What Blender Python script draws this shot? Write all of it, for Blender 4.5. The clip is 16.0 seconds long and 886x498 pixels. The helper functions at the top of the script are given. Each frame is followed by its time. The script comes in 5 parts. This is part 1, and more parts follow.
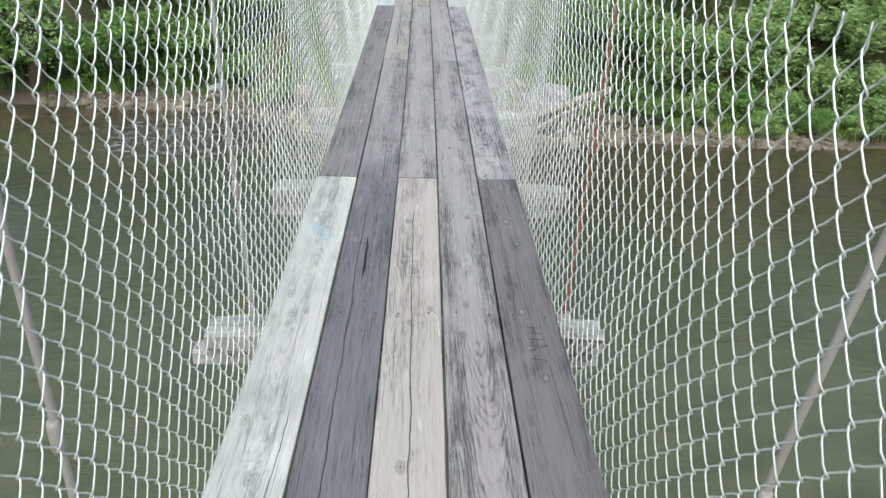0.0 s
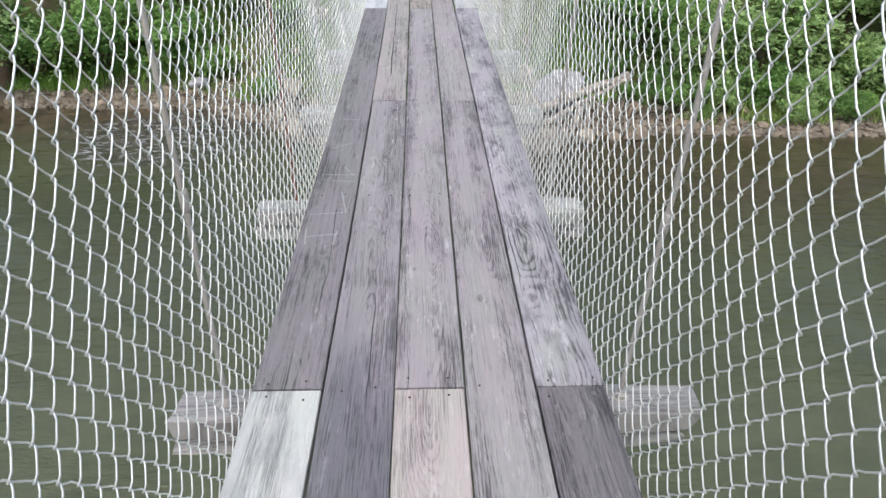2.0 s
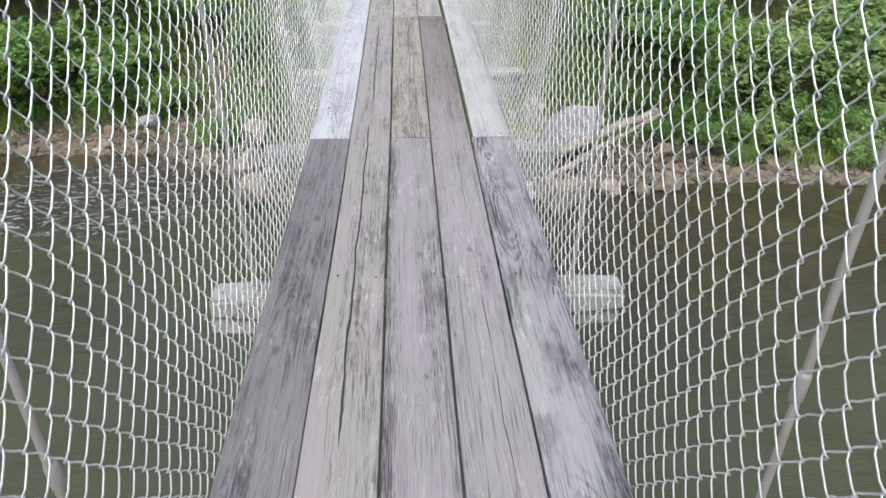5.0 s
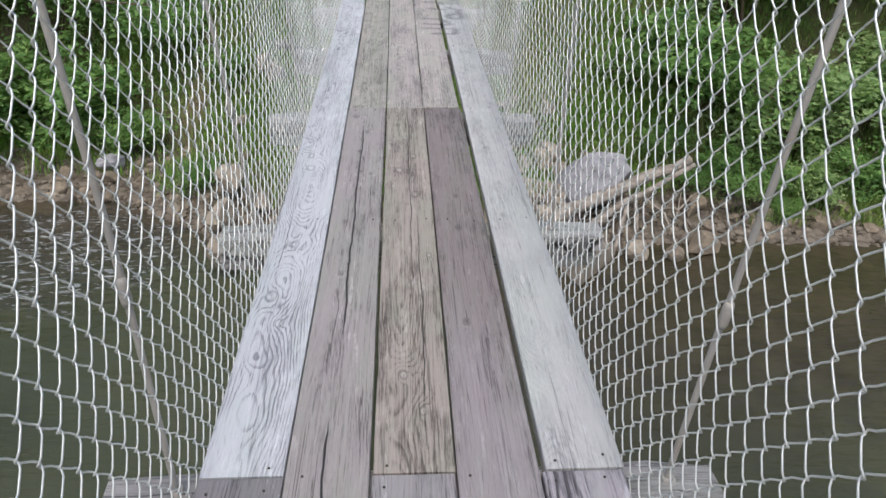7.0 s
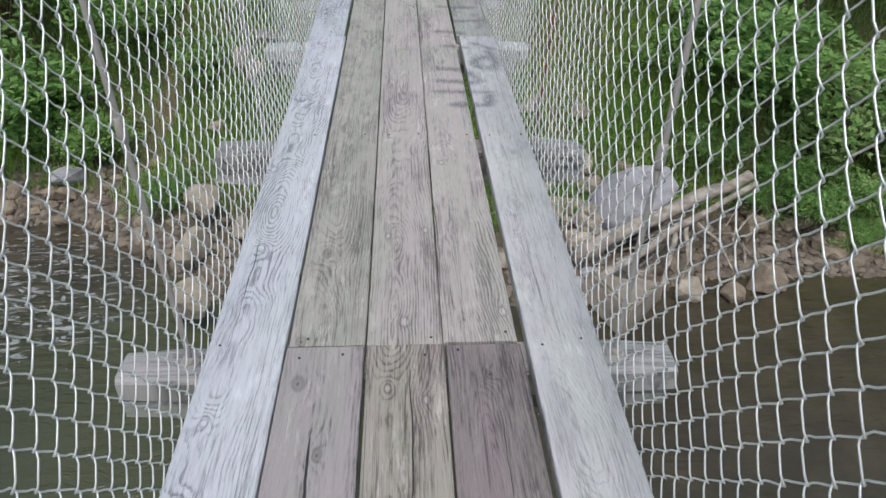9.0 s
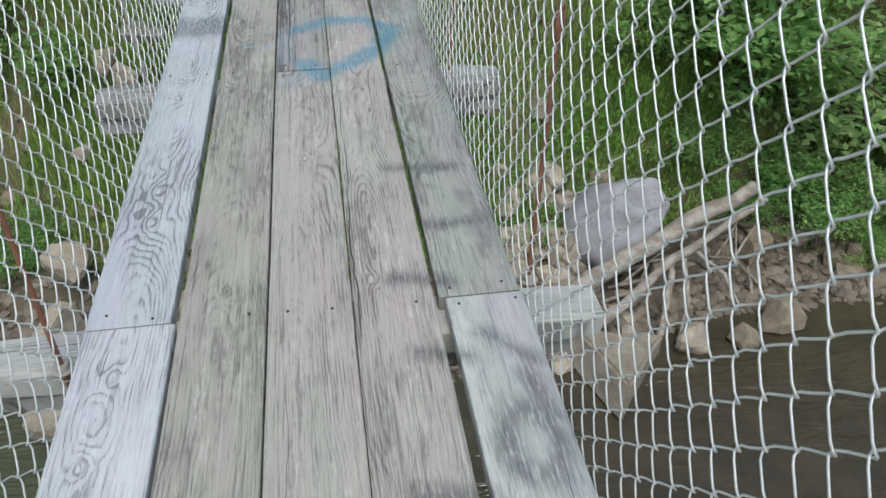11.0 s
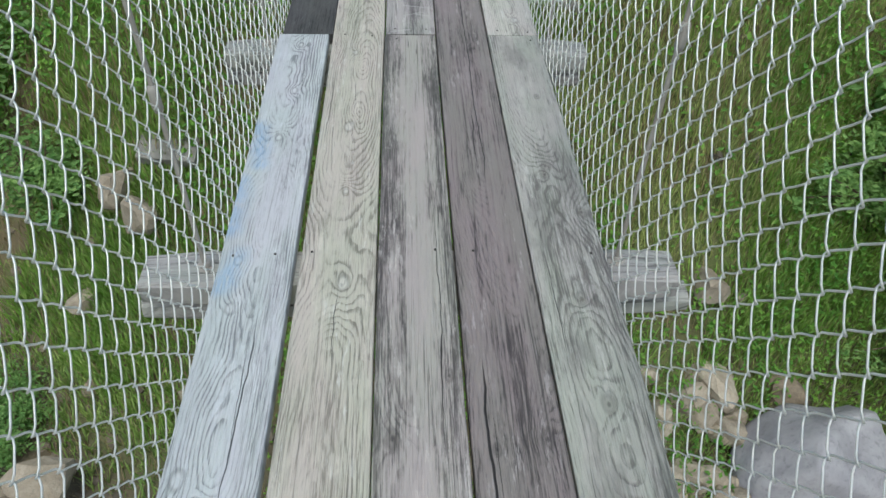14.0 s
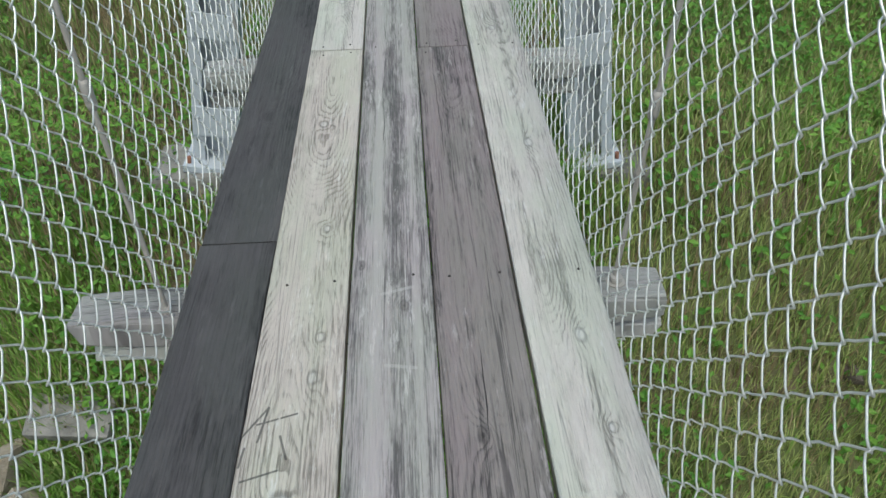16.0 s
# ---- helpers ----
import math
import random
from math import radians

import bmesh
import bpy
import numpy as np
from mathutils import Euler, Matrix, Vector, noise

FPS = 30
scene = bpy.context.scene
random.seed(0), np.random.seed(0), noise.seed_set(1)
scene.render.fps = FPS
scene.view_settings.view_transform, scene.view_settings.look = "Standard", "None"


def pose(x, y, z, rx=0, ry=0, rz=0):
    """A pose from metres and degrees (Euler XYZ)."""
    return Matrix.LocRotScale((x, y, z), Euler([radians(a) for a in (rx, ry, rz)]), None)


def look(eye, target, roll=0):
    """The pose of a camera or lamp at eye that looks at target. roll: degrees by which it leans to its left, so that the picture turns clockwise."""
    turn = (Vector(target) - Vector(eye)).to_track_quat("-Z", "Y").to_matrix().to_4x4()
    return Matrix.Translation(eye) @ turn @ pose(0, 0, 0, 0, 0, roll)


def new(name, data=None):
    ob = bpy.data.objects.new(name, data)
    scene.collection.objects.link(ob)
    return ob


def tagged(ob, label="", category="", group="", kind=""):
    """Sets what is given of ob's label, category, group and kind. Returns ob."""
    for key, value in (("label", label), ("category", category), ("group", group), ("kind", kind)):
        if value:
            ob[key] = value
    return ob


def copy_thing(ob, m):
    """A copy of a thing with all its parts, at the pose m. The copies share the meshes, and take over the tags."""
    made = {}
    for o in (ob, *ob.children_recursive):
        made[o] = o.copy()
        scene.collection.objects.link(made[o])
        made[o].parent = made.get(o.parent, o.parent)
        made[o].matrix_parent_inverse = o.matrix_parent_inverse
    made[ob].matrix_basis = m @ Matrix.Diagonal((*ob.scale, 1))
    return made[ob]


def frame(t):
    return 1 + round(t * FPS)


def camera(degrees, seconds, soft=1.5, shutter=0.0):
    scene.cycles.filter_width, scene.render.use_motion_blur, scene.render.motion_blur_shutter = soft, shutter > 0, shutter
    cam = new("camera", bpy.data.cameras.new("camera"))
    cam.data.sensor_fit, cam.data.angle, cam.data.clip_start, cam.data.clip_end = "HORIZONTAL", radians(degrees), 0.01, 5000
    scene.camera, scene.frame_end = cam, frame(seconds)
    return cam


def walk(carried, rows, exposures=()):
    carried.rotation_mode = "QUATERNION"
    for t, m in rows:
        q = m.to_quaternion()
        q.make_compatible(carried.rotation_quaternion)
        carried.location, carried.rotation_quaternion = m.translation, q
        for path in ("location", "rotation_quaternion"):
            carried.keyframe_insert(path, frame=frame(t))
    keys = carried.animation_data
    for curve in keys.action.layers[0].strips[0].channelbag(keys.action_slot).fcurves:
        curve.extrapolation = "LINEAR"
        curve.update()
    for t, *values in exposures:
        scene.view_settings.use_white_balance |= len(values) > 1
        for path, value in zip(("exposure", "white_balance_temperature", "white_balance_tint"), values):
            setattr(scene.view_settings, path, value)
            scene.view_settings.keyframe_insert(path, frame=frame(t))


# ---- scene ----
cam = camera(62.12, 16.0, soft=1.5)

# seconds, x, y, z, yaw, pitch, roll
PATH = [
    (0, -0.007, -2.036, 1.347, -2.54, -28.07, 2.10),
    (0.5, 0.016, -1.696, 1.317, -3.72, -30.09, -1.44),
    (1, -0.003, -1.254, 1.307, -1.71, -31.35, 1.62),
    (1.5, -0.038, -0.750, 1.294, -3.33, -31.22, 3.06),
    (2, -0.028, -0.290, 1.302, -2.38, -30.22, 0.69),
    (2.5, -0.007, 0.281, 1.232, -2.03, -30.87, 1.83),
    (3, -0.014, 0.781, 1.237, -2.10, -30.62, -1.47),
    (3.5, -0.027, 1.365, 1.220, -2.06, -29.81, 0.29),
    (4, 0.017, 1.852, 1.225, -1.53, -31.14, -3.02),
    (4.5, 0.004, 2.366, 1.185, -2.24, -31.01, -2.23),
    (5, -0.001, 2.837, 1.260, -3.23, -30.77, 0.46),
    (5.2, -0.026, 2.991, 1.240, -4.03, -29.44, 0.78),
    (7.3, 0.025, 5.197, 1.186, -3.58, -30.26, 1.25),
    (7.5, 0.056, 5.352, 1.195, -3.46, -28.43, 0.85),
    (8, 0.046, 5.945, 1.131, -3.36, -31.36, 0.27),
    (8.2, 0.038, 6.176, 1.108, -2.61, -30.94, 0.85),
    (10.3, 0.044, 8.909, 1.071, -6.09, -39.31, 2.60),
    (10.5, 0.005, 9.161, 1.057, -6.97, -39.52, 4.30),
    (11, 0.104, 9.771, 1.034, -9.54, -38.51, 0.89),
    (11.5, 0.024, 10.424, 1.047, -10.55, -36.75, 3.55),
    (12, 0.029, 10.965, 1.069, -11.15, -39.34, 2.37),
    (12.5, 0.009, 11.538, 1.067, -7.82, -37.50, 3.84),
    (13, 0.005, 12.079, 1.098, -5.09, -37.18, -0.88),
    (13.5, 0.006, 12.646, 1.091, -4.74, -41.12, 1.66),
    (14, -0.022, 13.260, 1.151, -3.85, -41.13, 2.05),
    (14.5, -0.004, 13.852, 1.123, -6.88, -40.23, 3.39),
    (15, -0.048, 14.504, 1.114, -6.90, -39.07, 6.15),
    (15.5, 0.012, 15.184, 1.085, -9.16, -37.51, 5.79),
    (16, 0.066, 15.766, 1.102, -2.51, -39.22, -1.16),
]
walk(cam, [(t, pose(x, y, z, 0, 0, yaw) @ pose(0, 0, 0, 90 + pitch) @ pose(0, 0, 0, 0, 0, roll))
           for t, x, y, z, yaw, pitch, roll in PATH],
     [(0, 0.48, 6450, 0), (2, 0.48, 6420, 9), (5.2, 0.44, 6420, 7), (7.5, 0.06, 6400, 10), (10.5, 0.03, 6200, 4), (16, 0.03, 6250, 0)])

# ---- light ----
world = bpy.data.worlds.new("sky")
scene.world = world
world.use_nodes = True
wn = world.node_tree
sky = wn.nodes.new("ShaderNodeTexSky")
sky.sky_type, sky.sun_disc = "NISHITA", False
sky.sun_elevation, sky.sun_rotation = radians(55), radians(200)
sky.air_density, sky.dust_density = 1.0, 3.0
wn.links.new(sky.outputs[0], wn.nodes["Background"].inputs[0])
wn.nodes["Background"].inputs[1].default_value = 0.15
sun = new("sun", bpy.data.lights.new("sun", "SUN"))
sun.data.energy, sun.data.angle, sun.data.color = 1.8, radians(25), (1.0, 0.96, 0.9)
sun.matrix_world = look((0, 0, 30), (-3, 10, 0))
scene.view_settings.exposure = 0.0

# ---- plan of the bridge ----
BAY = 1.22          # beams every four feet
BOARD = 0.19        # board and gap
DECK_T = 0.038
WATER = -4.85


def bay_y(k):
    """Where beam k lies; the last bays are a little short."""
    return k * BAY - 0.04 * min(1.0, max(0.0, (k - 11.5) / 1.5))


def deck_z(y):
    return -0.083 + 0.0011 * (y - 9.5) ** 2


def deck_x(y):
    return 0.026 - 0.0006 * (y - 7.3) ** 2 if y < 7.3 else 0.026 * math.exp(-((y - 7.3) / 5.0) ** 2)


# ---- node helpers ----
class Nodes:
    def __init__(self, name, tree=None):
        if tree:
            self.tree = tree
            return
        self.mat = bpy.data.materials.new(name)
        self.mat.use_nodes = True
        self.tree = self.mat.node_tree
        self.bsdf = self.tree.nodes["Principled BSDF"]

    def put(self, socket, value):
        if isinstance(value, bpy.types.NodeSocket):
            self.tree.links.new(value, socket)
        elif value is not None:
            if isinstance(value, (tuple, list)) and len(value) == 3 and socket.type == "RGBA":
                value = (*value, 1)
            socket.default_value = value

    def math(self, op, a, b=0.0, c=0.0, clamp=False):
        n = self.tree.nodes.new("ShaderNodeMath")
        n.operation, n.use_clamp = op, clamp
        for s, v in zip(n.inputs, (a, b, c)):
            self.put(s, v)
        return n.outputs[0]

    def vec(self, op, a, b=(0, 0, 0)):
        n = self.tree.nodes.new("ShaderNodeVectorMath")
        n.operation = op
        self.put(n.inputs[0], a)
        self.put(n.inputs[3 if op == "SCALE" else 1], b)
        return n.outputs[1] if op in ("LENGTH", "DOT_PRODUCT", "DISTANCE") else n.outputs[0]

    def noise(self, v, scale=1.0, detail=3.0, rough=0.55, distortion=0.0):
        n = self.tree.nodes.new("ShaderNodeTexNoise")
        self.put(n.inputs["Vector"], v)
        n.inputs["Scale"].default_value, n.inputs["Detail"].default_value = scale, detail
        n.inputs["Roughness"].default_value, n.inputs["Distortion"].default_value = rough, distortion
        return n.outputs[0]

    def ramp(self, v, lo, hi):
        n = self.tree.nodes.new("ShaderNodeMapRange")
        n.interpolation_type = "SMOOTHSTEP"
        self.put(n.inputs[0], v)
        n.inputs[1].default_value, n.inputs[2].default_value = lo, hi
        return n.outputs[0]

    def mix(self, f, a, b, blend="MIX"):
        n = self.tree.nodes.new("ShaderNodeMix")
        n.data_type, n.blend_type = "RGBA", blend
        self.put(n.inputs[0], f)
        self.put(n.inputs[6], a)
        self.put(n.inputs[7], b)
        return n.outputs[2]

    def obj(self):
        return self.tree.nodes.new("ShaderNodeTexCoord").outputs["Object"]

    def pos(self):
        return self.tree.nodes.new("ShaderNodeNewGeometry").outputs["Position"]

    def rand(self):
        return self.tree.nodes.new("ShaderNodeObjectInfo").outputs["Random"]

    def island(self):
        return self.tree.nodes.new("ShaderNodeNewGeometry").outputs["Random Per Island"]

    def xyz(self, v):
        n = self.tree.nodes.new("ShaderNodeSeparateXYZ")
        self.put(n.inputs[0], v)
        return n.outputs

    def join(self, x, y, z):
        n = self.tree.nodes.new("ShaderNodeCombineXYZ")
        for s, v in zip(n.inputs, (x, y, z)):
            self.put(s, v)
        return n.outputs[0]

    def finish(self, colour, rough=0.8, bump=None, strength=0.3, distance=0.002, metal=0.0, spec=None):
        self.put(self.bsdf.inputs["Base Color"], colour)
        self.put(self.bsdf.inputs["Roughness"], rough)
        self.put(self.bsdf.inputs["Metallic"], metal)
        if spec is not None:
            self.put(self.bsdf.inputs["Specular IOR Level"], spec)
        if bump is not None:
            n = self.tree.nodes.new("ShaderNodeBump")
            n.inputs["Strength"].default_value, n.inputs["Distance"].default_value = strength, distance
            self.put(n.inputs["Height"], bump)
            self.put(self.bsdf.inputs["Normal"], n.outputs[0])
        return self.mat


# ---- spray paint and scratches on the boards, as strokes in plan ----
DARK_STROKES = [(0.24, 11.53, 0.42, 11.52), (0.31, 11.25, 0.42, 11.26), (0.21, 11.06, 0.33, 11.03),
                (0.23, 10.82, 0.33, 10.80), (0.38, 10.86, 0.46, 10.77), (0.44, 10.74, 0.47, 10.62),
                (0.19, 10.49, 0.28, 10.47), (0.31, 10.47, 0.36, 10.33), (0.18, 10.33, 0.33, 10.31),
                (0.17, 10.20, 0.39, 10.19), (0.24, 10.05, 0.38, 10.05), (0.40, 10.19, 0.38, 10.05)]
BLUE_STROKES = [(-0.46, 15.20, -0.43, 15.00), (-0.47, 14.92, -0.47, 14.72), (-0.43, 14.62, -0.46, 14.50)]

PALE_SCRATCHES = [(-0.443, 2.26, -0.306, 2.277), (-0.333, 2.461, -0.303, 2.277), (-0.429, 2.079, -0.316, 2.099), (-0.44, 2.14, -0.43, 2.02),
                  (-0.323, 2.12, -0.33, 2.018), (-0.431, 2.643, -0.294, 2.643), (-0.345, 2.726, -0.30, 2.639), (-0.381, 2.58, -0.291, 2.569),
                  (-0.42, 2.95, -0.33, 3.02), (-0.40, 3.35, -0.31, 3.35)]
SCORES = [(0.01, 16.41, 0.07, 16.40), (-0.03, 16.42, 0.0, 16.43), (-0.02, 16.07, 0.075, 16.05), (0.03, 15.99, 0.07, 15.98), (-0.02, 16.99, 0.05, 17.01), (-0.01, 16.78, 0.05, 16.77),
          (-0.07, 15.84, 0.0, 15.86), (-0.02, 15.98, 0.05, 16.01)]
DARK_SCRATCHES = [(0.365, -0.07, 0.396, -0.075), (0.38, -0.073, 0.384, -0.108), (0.36, -0.108, 0.40, -0.108), (0.36, -0.14, 0.40, -0.14),
                  (0.35, -0.176, 0.41, -0.175), (0.35, -0.205, 0.41, -0.176), (0.35, -0.243, 0.40, -0.256),
                  (-0.285, 16.615, -0.236, 16.691), (-0.236, 16.691, -0.248, 16.613), (-0.253, 16.652, -0.18, 16.673), (-0.267, 16.53, -0.205, 16.549),
                  (-0.207, 16.623, -0.191, 16.572), (-0.27, 16.60, -0.275, 16.56)]
BLUE_LOOP = [(0.0, 12.57, 0.12, 12.63), (0.12, 12.63, 0.25, 12.62), (0.25, 12.62, 0.35, 12.52), (0.35, 12.52, 0.29, 12.36),
             (0.29, 12.36, 0.17, 12.22), (0.17, 12.22, 0.07, 12.15), (0.07, 12.15, 0.02, 12.25)]


def paint_group(marks):
    g = bpy.data.node_groups.new("board_paint", "ShaderNodeTree")
    g.interface.new_socket("Color", in_out="INPUT", socket_type="NodeSocketColor")
    g.interface.new_socket("Color", in_out="OUTPUT", socket_type="NodeSocketColor")
    n = Nodes("board_paint", g)
    gi, go = g.nodes.new("NodeGroupInput"), g.nodes.new("NodeGroupOutput")
    p = n.vec("MULTIPLY", n.pos(), (1, 1, 0))
    fuzz = n.noise(p, 9.0, 4.0)
    grit = n.noise(n.vec("MULTIPLY", p, (160, 25, 1)), 1.0, 3.0)
    wob = n.math("MULTIPLY", n.math("SUBTRACT", fuzz, 0.5), 0.06)

    def near(strokes):
        best = None
        for x0, y0, x1, y1 in strokes:
            a, ba = Vector((x0, y0, 0)), Vector((x1 - x0, y1 - y0, 0))
            pa = n.vec("SUBTRACT", p, tuple(a))
            h = n.math("MULTIPLY", n.vec("DOT_PRODUCT", pa, tuple(ba)), 1.0 / ba.length_squared, clamp=True)
            d = n.vec("DISTANCE", pa, n.vec("SCALE", tuple(ba), h))
            best = d if best is None else n.math("MINIMUM", best, d)
        return best

    def ring(cx, cy, rx, ry):
        q = n.vec("MULTIPLY", n.vec("SUBTRACT", p, (cx, cy, 0)), (1 / rx, 1 / ry, 0))
        return n.math("MULTIPLY", n.math("ABSOLUTE", n.math("SUBTRACT", n.vec("LENGTH", q), 1.0)), min(rx, ry))

    def cover(d, width, soft, amount):
        d = n.math("ADD", d, wob)
        k = n.math("SUBTRACT", 1.0, n.ramp(d, width - soft, width + soft))
        return n.math("MULTIPLY", n.math("MULTIPLY", k, n.ramp(grit, 0.25, 0.55)), amount)

    def line(c, strokes, width, amount, colour):
        k = n.math("SUBTRACT", 1.0, n.ramp(near(strokes), width * 0.5, width))
        return n.mix(n.math("MULTIPLY", n.math("MULTIPLY", k, n.ramp(grit, 0.30, 0.45)), amount), c, colour)

    c = gi.outputs[0]
    if "dark" in marks:
        d = n.math("MINIMUM", near(DARK_STROKES), ring(0.412, 10.57, 0.048, 0.075))
        c = n.mix(cover(d, 0.020, 0.026, 0.66), c, (0.055, 0.055, 0.065))
    if "loop" in marks:
        c = n.mix(cover(near(BLUE_LOOP), 0.040, 0.026, 0.80), c, (0.10, 0.27, 0.36))
        c = n.mix(cover(near([(-0.05, 12.52, -0.06, 12.28), (0.0, 12.2, -0.03, 12.1)]), 0.030, 0.04, 0.35), c, (0.16, 0.30, 0.38))
    if "dabs" in marks:
        c = n.mix(cover(near([(-0.20, 12.43, -0.17, 12.42), (-0.12, 12.43, -0.115, 12.38), (-0.15, 12.41, -0.13, 12.40)]), 0.010, 0.014, 0.6), c, (0.22, 0.42, 0.62))
    if "blue" in marks:
        c = n.mix(cover(near(BLUE_STROKES), 0.02, 0.03, 0.55), c, (0.25, 0.45, 0.70))
        c = n.mix(cover(near([(-0.44, 12.63, -0.33, 12.63)]), 0.10, 0.05, 0.60), c, (0.08, 0.08, 0.10))
    if "pale blue" in marks:
        c = n.mix(cover(near([(-0.40, 0.66, -0.35, 0.55)]), 0.015, 0.03, 0.5), c, (0.30, 0.55, 0.75))
    if "scratch" in marks:
        c = line(c, PALE_SCRATCHES, 0.0038, 0.65, (0.45, 0.45, 0.44))
    if "scored" in marks:
        c = line(c, SCORES, 0.006, 0.45, (0.50, 0.48, 0.46))
    if "carved" in marks:
        c = line(c, DARK_SCRATCHES, 0.003, 0.75, (0.03, 0.03, 0.03))
    g.links.new(c, go.inputs[0])
    return g


def wood(name, light, dark, rings=0.5, streak=0.4, stain=0.0, stain_colour=(0.05, 0.05, 0.04), spacing=0.008, gloss=0.55, marks=(), turn=None, mottle=1.0,
         knots=(), bands=(), checks=(), fleck=0.48, blotch=0.35, hollow=False, wild=0.0, bias=0.0):
    """Weathered softwood board, grain along y. turn=(from, to, colour): one end multiplied by another colour; knots:
    (x, y, radius) in plan;
    bands: (x, half width, amount) along the board, paler where the amount is above 0; checks: (x, from, to, width) long
    drying cracks in plan;
    hollow: the knots are pale inside a dark rim; wild: how far the growth rings wander; bias: how far the whole board
    has greyed."""
    n = Nodes(name)
    o, r = n.obj(), n.rand()
    off = n.math("MULTIPLY", r, 37.0)
    x, y, z = n.xyz(o)
    ys = n.math("ADD", y, off)
    plan = n.vec("MULTIPLY", n.pos(), (1, 1, 0))

    def grain(fx, fy, shift=0.0, detail=3.0, rough=0.55):
        return n.noise(n.join(n.math("MULTIPLY", x, fx), n.math("MULTIPLY", ys, fy), n.math("ADD", off, shift) if shift else off), 1.0, detail, rough)

    def plus(k, v, mean, amount, clamp=False):
        return n.math("ADD", k, n.math("MULTIPLY", n.math("SUBTRACT", v, mean), amount), clamp=clamp)

    # knots, uneven in outline
    rag = grain(26.0, 13.0, 1.0, 2.0)
    near = None
    for kx, ky, *size in knots:
        kr = size[0] if size else 0.015
        q = n.vec("MULTIPLY", n.vec("SUBTRACT", plan, (kx + deck_x(ky), ky, 0)), (1.25 / kr, 0.70 / kr, 0))
        d = n.vec("LENGTH", q)
        near = d if near is None else n.math("MINIMUM", near, d)
    if near is None:
        cell = n.tree.nodes.new("ShaderNodeTexVoronoi")
        n.put(cell.inputs["Vector"], n.join(n.math("MULTIPLY", x, 7.5), n.math("MULTIPLY", ys, 3.6), 0.0))
        cell.inputs["Scale"].default_value = 1.0
        pick, _, _ = n.xyz(cell.outputs["Color"])
        near = n.math("ADD", n.math("DIVIDE", cell.outputs["Distance"], n.math("ADD", 0.035, n.math("MULTIPLY", pick, 0.09))), n.math("MULTIPLY", n.math("SUBTRACT", 1.0, n.ramp(pick, 0.80, 0.83)), 99.0))
    near = n.math("MULTIPLY", near, n.math("ADD", 0.45, n.math("MULTIPLY", rag, 1.10)))
    knot = n.math("SUBTRACT", 1.0, n.ramp(near, 0.55, 1.15))
    rim = n.math("MULTIPLY", n.ramp(near, 0.45, 0.85), n.math("SUBTRACT", 1.0, n.ramp(near, 0.95, 1.35)))
    swirl = n.math("DIVIDE", 1.0, n.math("ADD", 1.0, n.math("MULTIPLY", n.math("MULTIPLY", near, near), 0.22)))
    # growth rings cut along the board
    slow = grain(2.0, 0.75 + wild, 0.0, 3.0, 0.45)
    zz = n.math("ADD", n.math("MULTIPLY", n.math("SUBTRACT", slow, 0.36), 0.36), n.math("MULTIPLY", swirl, 0.026))
    xx = n.math("ADD", x, n.math("MULTIPLY", n.math("SUBTRACT", n.noise(n.join(off, n.math("MULTIPLY", ys, 0.6), 0.0), 1.0, 1.0), 0.5), 0.16))
    rad = n.math("ADD", n.vec("LENGTH", n.join(xx, zz, 0.0)), n.math("MULTIPLY", grain(50.0, 5.0), 0.007))
    saw = n.math("FRACT", n.math("MULTIPLY", rad, 1.0 / spacing))
    ring = n.math("MULTIPLY", n.ramp(saw, 0.42, 0.86), n.math("SUBTRACT", 1.0, n.ramp(saw, 0.90, 1.0)))
    fade = n.ramp(n.math("ADD", grain(11.0, 1.2, 6.0, 3.0, 0.6), n.math("MULTIPLY", swirl, 0.15)), 0.36, 0.64)
    ring = n.math("MULTIPLY", ring, n.math("ADD", 0.10, n.math("MULTIPLY", fade, 1.0)))
    fibre = n.ramp(grain(125.0, 2.2, 0.0, 3.0, 0.65), 0.43, 0.57)
    fine = n.ramp(grain(330.0, 14.0, 3.0, 3.0, 0.7), 0.42, 0.60)
    k = n.math("ADD", n.math("MULTIPLY", ring, rings), bias)
    k = plus(k, fibre, 0.5, 0.40 * streak + 0.16)
    k = plus(k, fine, 0.5, 0.44)
    k = plus(k, n.ramp(grain(17.0, 0.45, 5.0, 3.0, 0.65), 0.34, 0.66), 0.45, 0.80 * streak)
    k = plus(k, n.ramp(grain(9.0, 3.0, 4.0, 6.0, 0.72), 0.34, 0.66), 0.48, 0.48)
    k = plus(k, n.ramp(grain(5.5, 1.5, 21.0, 5.0, 0.7), 0.36, 0.64), 0.5, blotch)
    k = plus(k, n.ramp(grain(55.0, 9.0, 0.0, 4.0, 0.7), 0.54, 0.70), 0.12, 0.24)
    waver = n.math("MULTIPLY", n.math("SUBTRACT", grain(3.0, 1.6, 17.0, 4.0, 0.6), 0.5), 0.035)
    for bx, bw, amount in bands:
        d = n.math("ABSOLUTE", n.math("ADD", n.math("SUBTRACT", x, bx), waver))
        k = n.math("SUBTRACT", k, n.math("MULTIPLY", n.math("SUBTRACT", 1.0, n.ramp(d, bw * 0.3, bw * 1.5)), amount))
    k = n.math("ADD", 0.5, n.math("MULTIPLY", n.math("TANH", n.math("MULTIPLY", n.math("SUBTRACT", k, 0.47), 2.7)), 0.5))
    c = n.mix(k, light, dark)
    # violet and greenish weathering, scuffed pale patches
    hue = n.ramp(grain(9.0, 1.8, 12.0, 5.0, 0.65), 0.36, 0.64)
